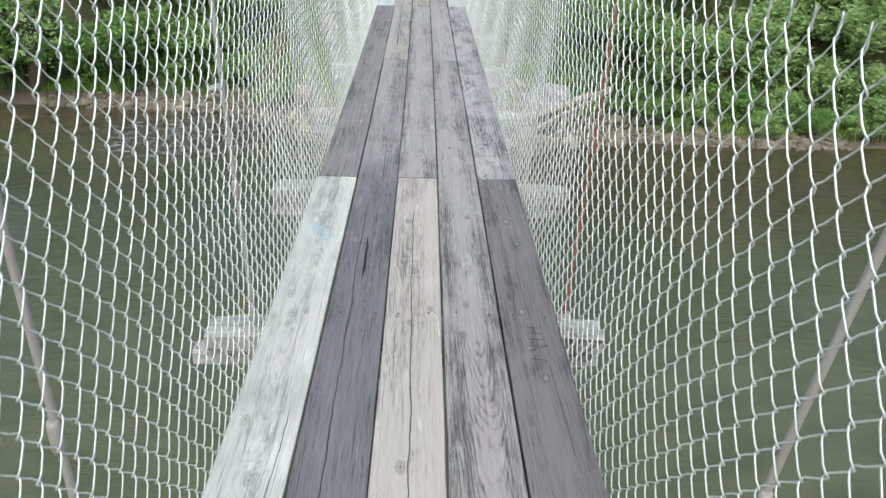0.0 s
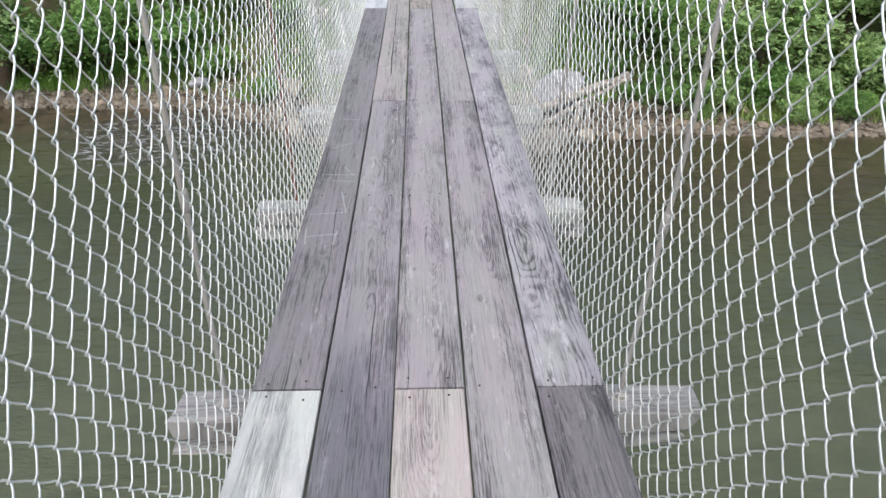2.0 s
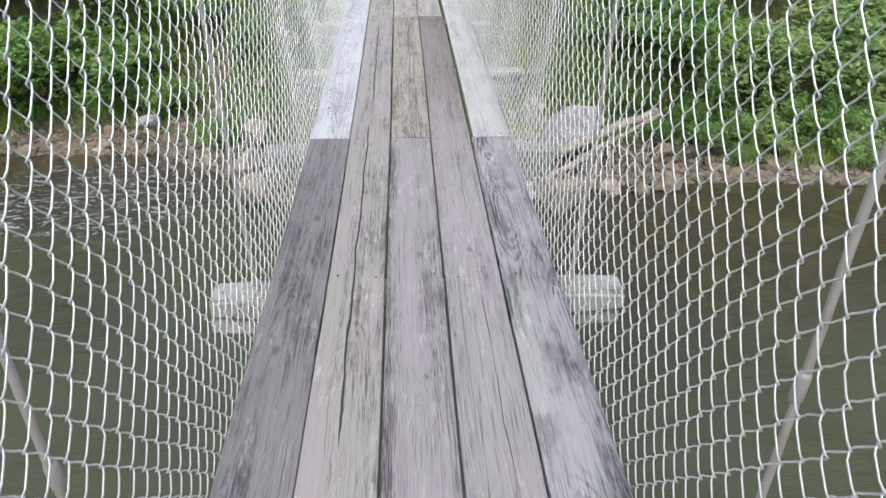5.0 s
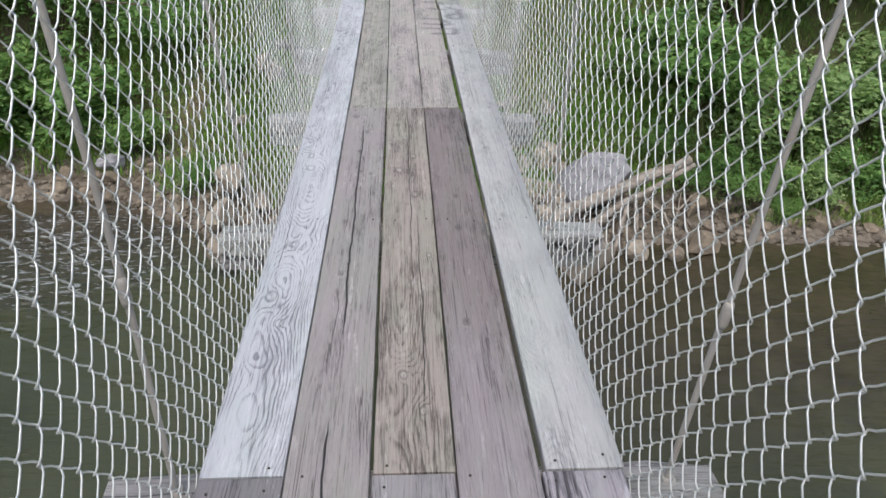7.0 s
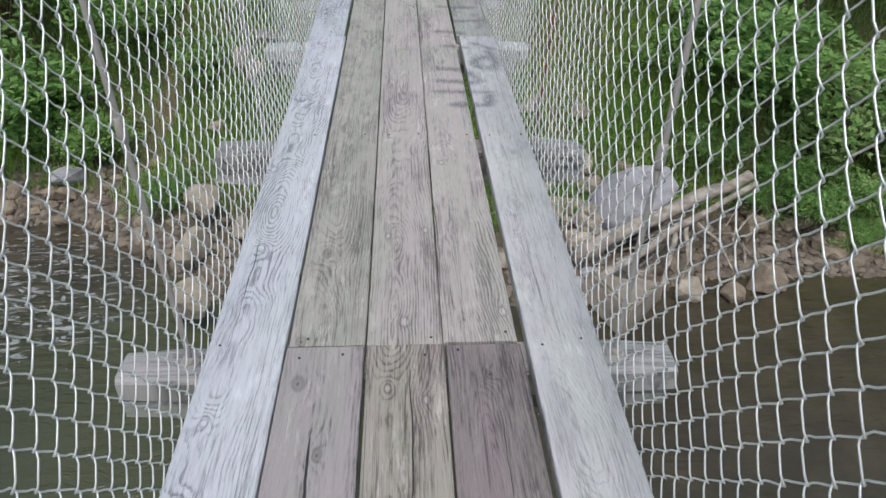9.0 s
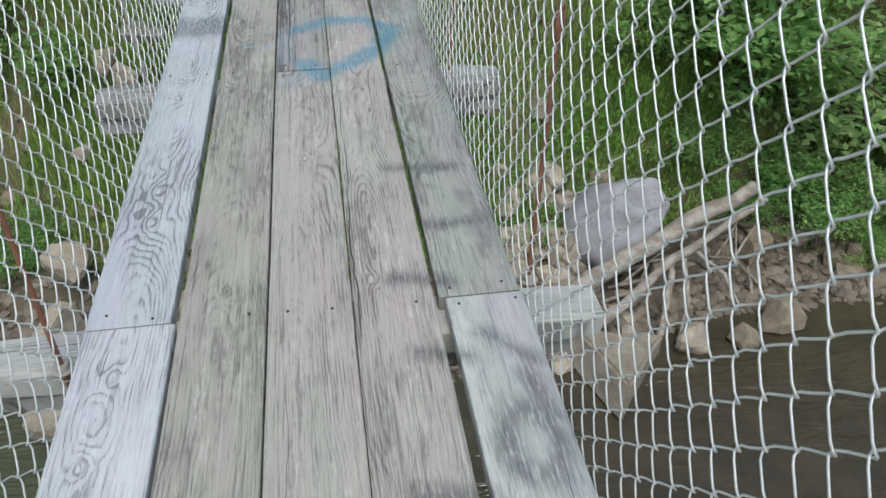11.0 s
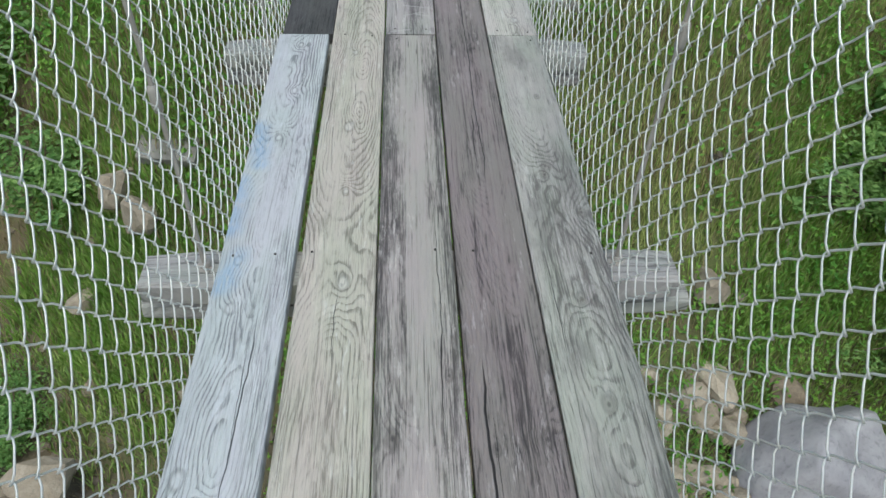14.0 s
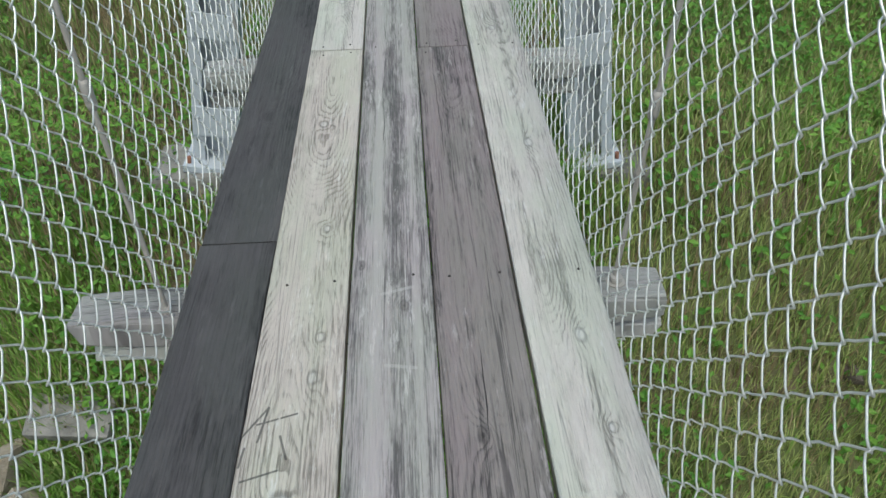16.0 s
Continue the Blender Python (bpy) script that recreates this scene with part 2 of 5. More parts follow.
    tint = n.mix(hue, (1.0 + 0.035 * mottle, 1.0 - 0.012 * mottle, 1.0 + 0.015 * mottle), (1.0 - 0.03 * mottle, 1.0 + 0.01 * mottle, 1.0 - 0.045 * mottle))
    c = n.mix(1.0, c, tint, "MULTIPLY")
    scuff = n.math("MULTIPLY", n.ramp(grain(15.0, 5.0, 15.0, 5.0, 0.75), 0.55, 0.68), n.math("SUBTRACT", 1.0, n.math("MULTIPLY", fibre, 0.7)))
    c = n.mix(n.math("MULTIPLY", scuff, 0.70), c, tuple(min(0.8, 1.22 * v) for v in light))
    # bleached flecks and raised fibres, scattered in drifts
    bleach = tuple(min(0.75, 0.16 + 1.25 * v) for v in light)
    chip = n.math("MULTIPLY", n.ramp(grain(70.0, 10.0, 33.0, 4.0, 0.72), 0.56, 0.64), n.ramp(grain(12.0, 2.6, 34.0, 3.0), 0.46, 0.62))
    c = n.mix(n.math("MULTIPLY", chip, fleck), c, bleach)
    if hollow:
        c = n.mix(n.math("MULTIPLY", knot, 0.30), c, bleach)
        c = n.mix(n.math("MULTIPLY", rim, 0.38), c, tuple(0.55 * v for v in dark))
    else:
        c = n.mix(n.math("MULTIPLY", knot, 0.32), c, tuple(v * m for v, m in zip(dark, (1.0, 0.92, 0.8))))
        c = n.mix(n.math("MULTIPLY", rim, 0.28), c, tuple(0.55 * v for v in dark))
        c = n.mix(n.math("MULTIPLY", n.math("SUBTRACT", 1.0, n.ramp(near, 0.12, 0.40)), 0.55), c, tuple(0.25 * v for v in dark))
    # hair cracks and long drying cracks
    hair = n.math("SUBTRACT", 1.0, n.ramp(n.math("ABSOLUTE", n.math("SUBTRACT", grain(95.0, 1.3, 9.0, 1.0, 0.5), 0.5)), 0.007, 0.026))
    hair = n.math("MULTIPLY", hair, n.ramp(grain(14.0, 1.4, 2.0), 0.48, 0.60))
    c = n.mix(n.math("MULTIPLY", hair, 0.72 * min(1.0, 0.45 + streak)), c, tuple(0.48 * v for v in dark))
    crack = None

    def add_crack(one):
        return one if crack is None else n.math("MAXIMUM", crack, one)

    px, py, pz = n.xyz(plan)
    for i, (cx, y0, y1, wide) in enumerate(checks):
        wander = n.math("MULTIPLY", n.math("SUBTRACT", n.noise(n.join(3.0 * i + cx, n.math("MULTIPLY", py, 2.6), 2.0), 1.0, 4.0, 0.6), 0.5), 0.035)
        d = n.math("ABSOLUTE", n.math("SUBTRACT", n.math("SUBTRACT", px, cx + deck_x((y0 + y1) / 2)), wander))
        ends = n.math("MULTIPLY", n.ramp(py, y0, y0 + 0.12), n.math("SUBTRACT", 1.0, n.ramp(py, y1 - 0.12, y1)))
        w = n.math("ADD", n.math("MULTIPLY", n.math("MULTIPLY", ends, n.math("ADD", 0.35, n.noise(n.join(7.0 * i, n.math("MULTIPLY", py, 6.0), 4.0), 1.0, 2.0))), wide), 0.00001)
        crack = add_crack(n.ramp(n.math("SUBTRACT", 1.0, n.math("DIVIDE", d, w), clamp=True), 0.0, 0.5))
    for i, (step, wide) in enumerate(((7.31, 0.0018), (13.7, 0.0011))):
        c0 = n.math("MULTIPLY", n.math("SUBTRACT", n.math("FRACT", n.math("MULTIPLY", r, step)), 0.5), 0.15)
        wander = n.math("MULTIPLY", n.math("SUBTRACT", n.noise(n.join(n.math("ADD", off, 3.0 * i), n.math("MULTIPLY", ys, 2.2), 2.0), 1.0, 4.0, 0.6), 0.5), 0.05)
        open_w = n.math("MULTIPLY", n.ramp(n.noise(n.join(n.math("ADD", off, 5.0 + i), n.math("MULTIPLY", ys, 1.1), 7.0), 1.0, 3.0), 0.54, 0.66), wide)
        d = n.math("ABSOLUTE", n.math("SUBTRACT", n.math("SUBTRACT", x, c0), wander))
        crack = add_crack(n.ramp(n.math("SUBTRACT", 1.0, n.math("DIVIDE", d, n.math("ADD", open_w, 0.00001)), clamp=True), 0.0, 0.5))
    c = n.mix(n.math("MULTIPLY", crack, 0.92), c, tuple(0.16 * v for v in dark))
    if turn:
        # one end turned to a darker tone, with a ragged border
        darker = n.ramp(n.math("ADD", y, n.math("MULTIPLY", n.math("SUBTRACT", grain(8.0, 1.5, 2.0, 4.0), 0.5), 2.0)), turn[0], turn[1])
        c = n.mix(darker, c, n.mix(1.0, c, turn[2], "MULTIPLY"))
    if stain:
        s = grain(10.0, 4.0, 2.0, 5.0, 0.62)
        c = n.mix(n.math("MULTIPLY", n.ramp(s, 0.48, 0.68), stain), c, stain_colour)
    if marks:
        g = n.tree.nodes.new("ShaderNodeGroup")
        g.node_tree = paint_group(marks)
        n.put(g.inputs[0], c)
        c = g.outputs[0]
    h = n.math("SUBTRACT", 0.5, n.math("ADD", n.math("ADD", n.math("MULTIPLY", fibre, 0.30), n.math("MULTIPLY", ring, 0.4)), n.math("ADD", n.math("MULTIPLY", fine, 0.25), n.math("MULTIPLY", crack, 1.5))))
    h = n.math("ADD", h, n.math("MULTIPLY", knot, 0.5))
    return n.finish(c, n.math("ADD", gloss, n.math("MULTIPLY", fibre, 0.12)), h, 0.75, 0.004, spec=0.5)


W_WHITE = wood("new_pale_wood", (0.57, 0.57, 0.55), (0.25, 0.25, 0.25), 0.25, 0.25, 0.35, (0.25, 0.26, 0.265), marks=("pale blue",), mottle=0.6,
               knots=[(-0.416, 0.12), (-0.395, 0.0, 0.018), (-0.351, 0.01, 0.012), (-0.397, -0.06, 0.013), (-0.453, -0.02, 0.012), (-0.432, -0.53, 0.015), (-0.377, -0.75)],
               bands=[(-0.02, 0.05, -0.35), (0.065, 0.03, 0.35)], blotch=0.6)
W_EDGE = wood("white_edge_board", (0.57, 0.57, 0.55), (0.27, 0.27, 0.27), 0.30, 0.22, 0.25, (0.30, 0.31, 0.315), spacing=0.006, marks=("dark",), mottle=0.6,
              knots=[(0.36, 8.01, 0.013), (0.351, 7.35, 0.012), (0.40, 9.6, 0.013)], bands=[(-0.02, 0.03, -0.25)], wild=0.4, bias=-0.05)
W_PALE = wood("pale_grained_wood", (0.63, 0.64, 0.66), (0.23, 0.23, 0.25), 0.68, 0.14, spacing=0.0070, mottle=0.5, fleck=0.2, blotch=0.2,
              knots=[(-0.431, 8.09, 0.014), (-0.411, 7.92, 0.016), (-0.40, 7.79, 0.018), (-0.387, 7.14, 0.018), (-0.421, 6.82, 0.02), (-0.379, 6.68), (-0.427, 8.30, 0.012),
                     (-0.414, 8.98), (-0.446, 9.48), (-0.391, 10.84, 0.012), (-0.409, 10.63, 0.012), (-0.415, 10.14, 0.02), (-0.457, 10.25, 0.009), (-0.376, 10.24, 0.008)], hollow=True, wild=0.5)
W_BLUE = wood("silver_grained_wood", (0.58, 0.60, 0.625), (0.21, 0.215, 0.23), 0.74, 0.14, spacing=0.0072, marks=("blue",), mottle=0.8, fleck=0.2, blotch=0.2,
              knots=[(-0.391, 11.36, 0.014), (-0.395, 11.50, 0.018), (-0.403, 12.04, 0.013), (-0.403, 12.16, 0.012), (-0.438, 12.87, 0.012), (-0.435, 13.22, 0.018), (-0.429, 13.34, 0.014),
                     (-0.316, 13.29, 0.009), (-0.403, 13.95, 0.011), (-0.446, 14.01, 0.016), (-0.423, 14.44, 0.014), (-0.43, 14.60, 0.012), (-0.381, 15.41, 0.014), (-0.397, 15.14, 0.013), (-0.391, 15.73, 0.012)], hollow=True, wild=0.5)
W_CREAM = wood("cream_grained_wood", (0.575, 0.562, 0.51), (0.235, 0.225, 0.20), 0.50, 0.20, spacing=0.007, blotch=0.25,
               knots=[(0.398, 16.84, 0.014), (0.366, 16.35, 0.012), (0.40, 15.95, 0.018), (0.41, 16.60, 0.008), (0.40, 17.6), (0.38, 18.4), (-0.19, 18.7), (-0.17, 19.6)], bands=[(0.02, 0.010, -0.45), (-0.05, 0.012, -0.25)], hollow=True, bias=-0.05)
W_LIGHT = wood("bleached_cream_wood", (0.54, 0.507, 0.445), (0.205, 0.186, 0.157), 0.60, 0.18, spacing=0.0075, marks=("carved",), blotch=0.25,
               knots=[(-0.174, 14.52, 0.019), (-0.231, 13.55, 0.013), (-0.182, 13.56, 0.012), (-0.112, 13.82, 0.018), (-0.194, 15.20, 0.02), (-0.185, 14.88, 0.012), (-0.194, 15.68, 0.012),
                      (-0.19, 16.47, 0.024), (-0.151, 16.87, 0.011), (-0.158, 16.76, 0.013), (-0.159, 17.24, 0.011), (-0.20, 17.75)], hollow=True, wild=0.3, bias=0.06)
W_TAN = wood("tan_weathered_wood", (0.43, 0.412, 0.36), (0.15, 0.14, 0.122), 0.40, 0.20, 0.32, (0.13, 0.13, 0.11), spacing=0.007, marks=("dabs",), blotch=0.5,
             knots=[(-0.186, 11.07, 0.013), (-0.139, 9.97, 0.010), (-0.262, 11.71, 0.013), (-0.218, 8.95, 0.018), (-0.252, 8.56, 0.014), (-0.229, 12.67, 0.014), (-0.234, 12.08, 0.015), (-0.232, 13.12, 0.012)],
             checks=[(-0.18, 13.0, 13.42, 0.003)], bias=0.05)
W_BEIGE = wood("beige_weathered_wood", (0.47, 0.435, 0.40), (0.16, 0.146, 0.133), 0.58, 0.20, spacing=0.0075, marks=("dark", "loop"), blotch=0.35,
               knots=[(-0.003, 11.62, 0.010), (-0.047, 9.04, 0.012), (0.065, 9.07, 0.012), (-0.001, 8.63, 0.013), (0.135, 9.52, 0.013), (0.25, 8.66, 0.012), (0.139, 11.06, 0.014), (0.199, 13.30, 0.015), (0.189, 12.85, 0.014)], hollow=True, wild=0.2, bias=0.06)
W_SAND = wood("sandy_grey_wood", (0.46, 0.42, 0.395), (0.15, 0.135, 0.127), 0.32, 0.30, spacing=0.007,
              knots=[(-0.031, 0.73, 0.017), (0.0, 0.30, 0.014), (-0.052, -0.01, 0.011), (-0.014, -0.05, 0.012), (0.056, 0.04, 0.011), (-0.02, -0.7)], checks=[(-0.005, -1.2, 0.9, 0.0022)], bands=[(0.07, 0.03, 0.3)])
W_GREY = wood("grey_weathered_wood", (0.345, 0.318, 0.326), (0.075, 0.066, 0.071), 0.42, 0.30, spacing=0.007, blotch=0.45,
              knots=[(0.215, 0.77, 0.013), (0.176, 0.06, 0.014), (0.155, -0.12, 0.014), (0.228, 3.20, 0.012), (0.228, 2.69, 0.012), (0.164, 1.65, 0.012), (-0.04, 3.08, 0.010), (0.023, 4.37, 0.008), (-0.045, 1.84, 0.009), (0.023, 5.02, 0.009), (-0.037, 3.42, 0.008)],
              bands=[(0.0, 0.035, 0.42), (-0.075, 0.02, -0.25)], bias=0.12)
W_BROWN = wood("grey_brown_wood", (0.375, 0.345, 0.33), (0.078, 0.069, 0.066), 0.30, 0.40, blotch=0.5,
               knots=[(-0.187, 5.52, 0.009), (-0.243, 8.41, 0.018), (-0.181, 8.20, 0.013), (-0.15, 7.73, 0.009), (-0.207, 7.97, 0.010), (-0.22, 6.95, 0.012)],
               checks=[(-0.20, 4.1, 6.3, 0.0045), (-0.197, 6.6, 8.3, 0.004)], bands=[(-0.055, 0.03, 0.35)], bias=0.10)
W_TOBACCO = wood("tobacco_brown_wood", (0.385, 0.348, 0.30), (0.085, 0.070, 0.056), 0.40, 0.36, blotch=0.5,
                 knots=[(0.03, 7.91, 0.016), (-0.032, 7.76, 0.017), (0.03, 7.53, 0.016), (0.046, 8.35, 0.011), (-0.04, 8.39, 0.010), (0.067, 7.06, 0.012), (0.027, 6.30, 0.010), (-0.02, 6.44, 0.014)],
                 checks=[(0.01, 7.0, 8.5, 0.002), (0.035, 6.3, 7.4, 0.002)], hollow=True, bias=0.08)
W_STREAK = wood("streaky_grey_wood", (0.40, 0.372, 0.35), (0.075, 0.068, 0.065), 0.20, 0.45, marks=("loop",), blotch=0.4,
                knots=[(-0.03, 13.11, 0.016), (-0.055, 14.09, 0.016), (0.063, 14.24, 0.013), (-0.055, 13.75, 0.010), (0.0, 12.55)],
                bands=[(0.010, 0.030, 0.55), (-0.08, 0.022, -0.25), (0.085, 0.018, -0.20)], checks=[(-0.045, 12.2, 13.6, 0.003)], bias=0.24)
W_BANDED = wood("banded_grey_wood", (0.40, 0.378, 0.365), (0.095, 0.088, 0.087), 0.12, 0.25, blotch=0.3, marks=("scored",),
                knots=[(-0.078, 15.53, 0.009), (-0.033, 15.13, 0.009), (0.029, 16.95, 0.011), (-0.069, 17.09, 0.010)],
                bands=[(-0.035, 0.012, 0.80), (0.055, 0.009, 0.50), (0.012, 0.014, -0.30), (-0.085, 0.015, -0.20)], bias=0.30)
W_DARKFAR = wood("dark_far_half_wood", (0.36, 0.332, 0.338), (0.09, 0.08, 0.083), 0.34, 0.30, spacing=0.007, turn=(-0.6, 1.2, (0.74, 0.69, 0.65)),
                knots=[(0.188, 7.52, 0.011), (0.178, 7.26, 0.013), (0.194, 8.43, 0.011), (0.193, 5.05, 0.010), (0.163, 6.68, 0.013)], bands=[(0.0, 0.04, 0.35)], bias=0.10)
W_DARKNEAR = wood("dark_near_half_wood", (0.325, 0.30, 0.312), (0.075, 0.067, 0.072), 0.42, 0.30, spacing=0.0075, turn=(0.9, -0.4, (0.55, 0.57, 0.61)),
               knots=[(-0.159, 3.50, 0.015), (-0.183, 2.85, 0.015), (-0.16, 2.1, 0.010)], checks=[(-0.187, 0.2, 0.6, 0.008), (-0.165, 1.1, 1.72, 0.002), (-0.21, -0.9, 0.9, 0.002)], bands=[(-0.03, 0.035, 0.3)], bias=0.10)
W_DARK = wood("dark_grey_wood", (0.25, 0.232, 0.238), (0.055, 0.050, 0.054), 0.25, 0.45, marks=("scratch", "carved"), fleck=0.5, blotch=0.6,
              knots=[(-0.419, 2.64, 0.012), (-0.371, 1.96, 0.012), (-0.40, 4.5, 0.013), (-0.36, 5.3, 0.014)])
W_SOOT = wood("sooty_grey_wood", (0.205, 0.186, 0.194), (0.040, 0.036, 0.038), 0.22, 0.45, marks=("carved",), mottle=0.5, fleck=0.35, blotch=0.6,
              knots=[(0.378, 0.74, 0.016), (0.403, 0.53, 0.012), (0.361, 0.02, 0.013), (0.435, 1.19, 0.010), (0.39, -0.34, 0.013)], hollow=True)
W_PURPLE = wood("purple_brown_wood", (0.25, 0.217, 0.212), (0.042, 0.036, 0.037), 0.34, 0.42, spacing=0.006, fleck=0.55,
                knots=[(0.146, 14.06, 0.012), (0.247, 14.08, 0.016), (0.118, 13.73, 0.010), (0.21, 15.7, 0.012), (0.17, 16.6)], checks=[(0.135, 13.45, 14.3, 0.004), (0.20, 14.9, 16.2, 0.002)], bands=[(-0.06, 0.014, 0.35)])
W_PATCH = wood("patchy_grey_wood", (0.42, 0.40, 0.415), (0.060, 0.054, 0.058), 0.55, 0.40, 0.55, (0.065, 0.060, 0.065), spacing=0.012, fleck=0.6, blotch=0.7,
               knots=[(0.431, 4.40, 0.012), (0.337, 1.66), (0.377, 2.16, 0.018), (0.42, 3.3)], wild=0.3)
W_MILDEW = wood("mildewed_wood", (0.43, 0.425, 0.39), (0.14, 0.136, 0.124), 0.45, 0.20, 0.42, (0.10, 0.10, 0.088), marks=("dark", "loop"), blotch=0.4,
                knots=[(0.387, 13.90, 0.020), (0.355, 13.70, 0.018), (0.384, 14.16, 0.018), (0.373, 13.42, 0.013), (0.37, 14.95, 0.017), (0.384, 14.46, 0.016), (0.426, 13.01, 0.011), (0.372, 12.55, 0.013), (0.447, 12.49, 0.014), (0.407, 15.38, 0.011), (0.377, 14.99, 0.016), (0.443, 14.78, 0.016)], wild=0.2, bias=0.04)
W_BLACK = wood("blackened_wood", (0.078, 0.075, 0.075), (0.018, 0.017, 0.018), 0.08, 0.22, 0.60, (0.105, 0.10, 0.099), mottle=0.9, fleck=0.16, gloss=0.72, blotch=0.9)
W_NEWBEAM = wood("pale_beam_wood", (0.50, 0.50, 0.475), (0.20, 0.195, 0.18), 0.25, 0.35)
W_OLDBEAM = wood("old_beam_wood", (0.33, 0.32, 0.31), (0.06, 0.057, 0.055), 0.20, 0.60, 0.4, (0.05, 0.048, 0.045))
W_BEAM = wood("beam_wood", (0.40, 0.395, 0.38), (0.10, 0.095, 0.09), 0.30, 0.60)


def metal(name, colour, rust, amount, rough=0.45, metallic=0.7):
    n = Nodes(name)
    p = n.pos()
    a = n.noise(p, 14.0, 5.0)
    b = n.noise(p, 90.0, 3.0)
    c = n.mix(n.math("MULTIPLY", n.ramp(a, 0.62 - 0.4 * amount, 0.72), amount), colour, rust)
    c = n.mix(n.math("MULTIPLY", b, 0.35), c, tuple(0.6 * v for v in colour))
    return n.finish(c, n.math("ADD", n.math("MULTIPLY", a, 0.25), rough - 0.1), b, 0.2, 0.0008, metallic)


M_WIRE = metal("galvanised_wire", (0.86, 0.865, 0.835), (0.52, 0.48, 0.40), 0.22, 0.36, 0.62)
M_ROD = metal("weathered_steel", (0.45, 0.42, 0.38), (0.30, 0.22, 0.16), 0.35, 0.6, 0.3)
M_RUST = metal("rusty_steel", (0.30, 0.13, 0.075), (0.16, 0.075, 0.05), 0.8, 0.8, 0.1)
M_NAIL = metal("dark_nail", (0.07, 0.065, 0.06), (0.05, 0.03, 0.02), 0.5, 0.6, 0.5)
M_TOWER = metal("grey_painted_steel", (0.50, 0.54, 0.59), (0.30, 0.28, 0.26), 0.3, 0.5, 0.1)


def stone(name, light, dark, scale=4.0):
    n = Nodes(name)
    o = n.obj()
    p = n.vec("ADD", o, n.join(n.math("MULTIPLY", n.rand(), 20.0), 0.0, 0.0))
    a, b = n.noise(p, scale, 6.0, 0.65), n.noise(p, scale * 9, 4.0, 0.6)
    c = n.mix(n.ramp(a, 0.3, 0.7), light, dark)
    c = n.mix(n.math("MULTIPLY", n.ramp(b, 0.5, 0.75), 0.5), c, tuple(0.5 * v for v in dark))
    v = n.math("ADD", n.math("MULTIPLY", n.rand(), 0.5), 0.75)
    c = n.mix(1.0, c, n.join(v, v, v), "MULTIPLY")
    return n.finish(c, 0.9, n.math("ADD", a, n.math("MULTIPLY", b, 0.4)), 0.7, 0.02)


S_BEIGE = stone("beige_stone", (0.44, 0.38, 0.30), (0.27, 0.225, 0.17))
S_GREY = stone("grey_boulder_stone", (0.40, 0.39, 0.41), (0.26, 0.25, 0.27), 3.0)
S_BROWN = stone("brown_stone", (0.27, 0.22, 0.16), (0.14, 0.11, 0.08))
def gravel_stone():
    n = Nodes("gravel_stone")
    i = n.island()
    c = n.mix(i, (0.25, 0.21, 0.16), (0.07, 0.058, 0.045))
    c = n.mix(n.math("MULTIPLY", n.noise(n.pos(), 30.0, 4.0), 0.6), c, (0.16, 0.13, 0.10))
    return n.finish(c, 0.9)


S_GRAVEL = gravel_stone()
S_CONC = stone("concrete", (0.25, 0.24, 0.22), (0.14, 0.135, 0.12), 5.0)


def foliage(name, light, dark, through_light=0.25):
    n = Nodes(name)
    i = n.island()
    big = n.noise(n.pos(), 0.8, 3.0)
    f = n.math("ADD", n.math("MULTIPLY", i, 0.6), n.math("MULTIPLY", n.math("SUBTRACT", big, 0.5), 1.2), clamp=True)
    c = n.mix(f, dark, light)
    n.finish(c, 0.6, spec=0.3)
    t = n.tree.nodes.new("ShaderNodeBsdfTranslucent")
    n.put(t.inputs[0], n.mix(0.5, c, light))
    m = n.tree.nodes.new("ShaderNodeMixShader")
    m.inputs[0].default_value = through_light
    n.tree.links.new(n.bsdf.outputs[0], m.inputs[1])
    n.tree.links.new(t.outputs[0], m.inputs[2])
    n.tree.links.new(m.outputs[0], n.tree.nodes["Material Output"].inputs[0])
    return n.mat


F_LEAF = foliage("shrub_leaf", (0.40, 0.57, 0.19), (0.13, 0.27, 0.08), 0.45)
F_PALE = foliage("pale_shrub_leaf", (0.58, 0.71, 0.34), (0.24, 0.38, 0.15), 0.5)
F_GRASS = foliage("grass_blade", (0.42, 0.52, 0.15), (0.16, 0.27, 0.07))
F_FRESH = foliage("fresh_grass_blade", (0.36, 0.53, 0.11), (0.13, 0.27, 0.045), 0.35)
F_DRY = foliage("dry_grass_blade", (0.40, 0.33, 0.18), (0.22, 0.17, 0.09))
F_STRAW = foliage("yellow_grass_blade", (0.56, 0.58, 0.23), (0.25, 0.32, 0.10))
F_WEED = foliage("weed_leaf", (0.30, 0.50, 0.09), (0.09, 0.24, 0.04), 0.35)

# ground: soil, moss and gravel mottled together
n = Nodes("river_bank_soil")
gp = n.pos()
ga, gb, gc = n.noise(gp, 0.9, 5.0), n.noise(gp, 6.0, 5.0), n.noise(gp, 40.0, 3.0)
gcol = n.mix(n.ramp(ga, 0.36, 0.54), (0.15, 0.12, 0.07), (0.12, 0.155, 0.045))
gcol = n.mix(n.math("MULTIPLY", n.ramp(gb, 0.5, 0.72), 0.45), gcol, (0.24, 0.185, 0.125))
gcol = n.mix(n.math("MULTIPLY", gc, 0.5), gcol, (0.05, 0.04, 0.025))
gzx, gzy, gz = n.xyz(gp)
gcol = n.mix(n.math("SUBTRACT", 1.0, n.ramp(n.math("ADD", gz, n.math("MULTIPLY", ga, 0.6)), -4.45, -3.7)), gcol, n.mix(gb, (0.15, 0.12, 0.085), (0.06, 0.048, 0.035)))
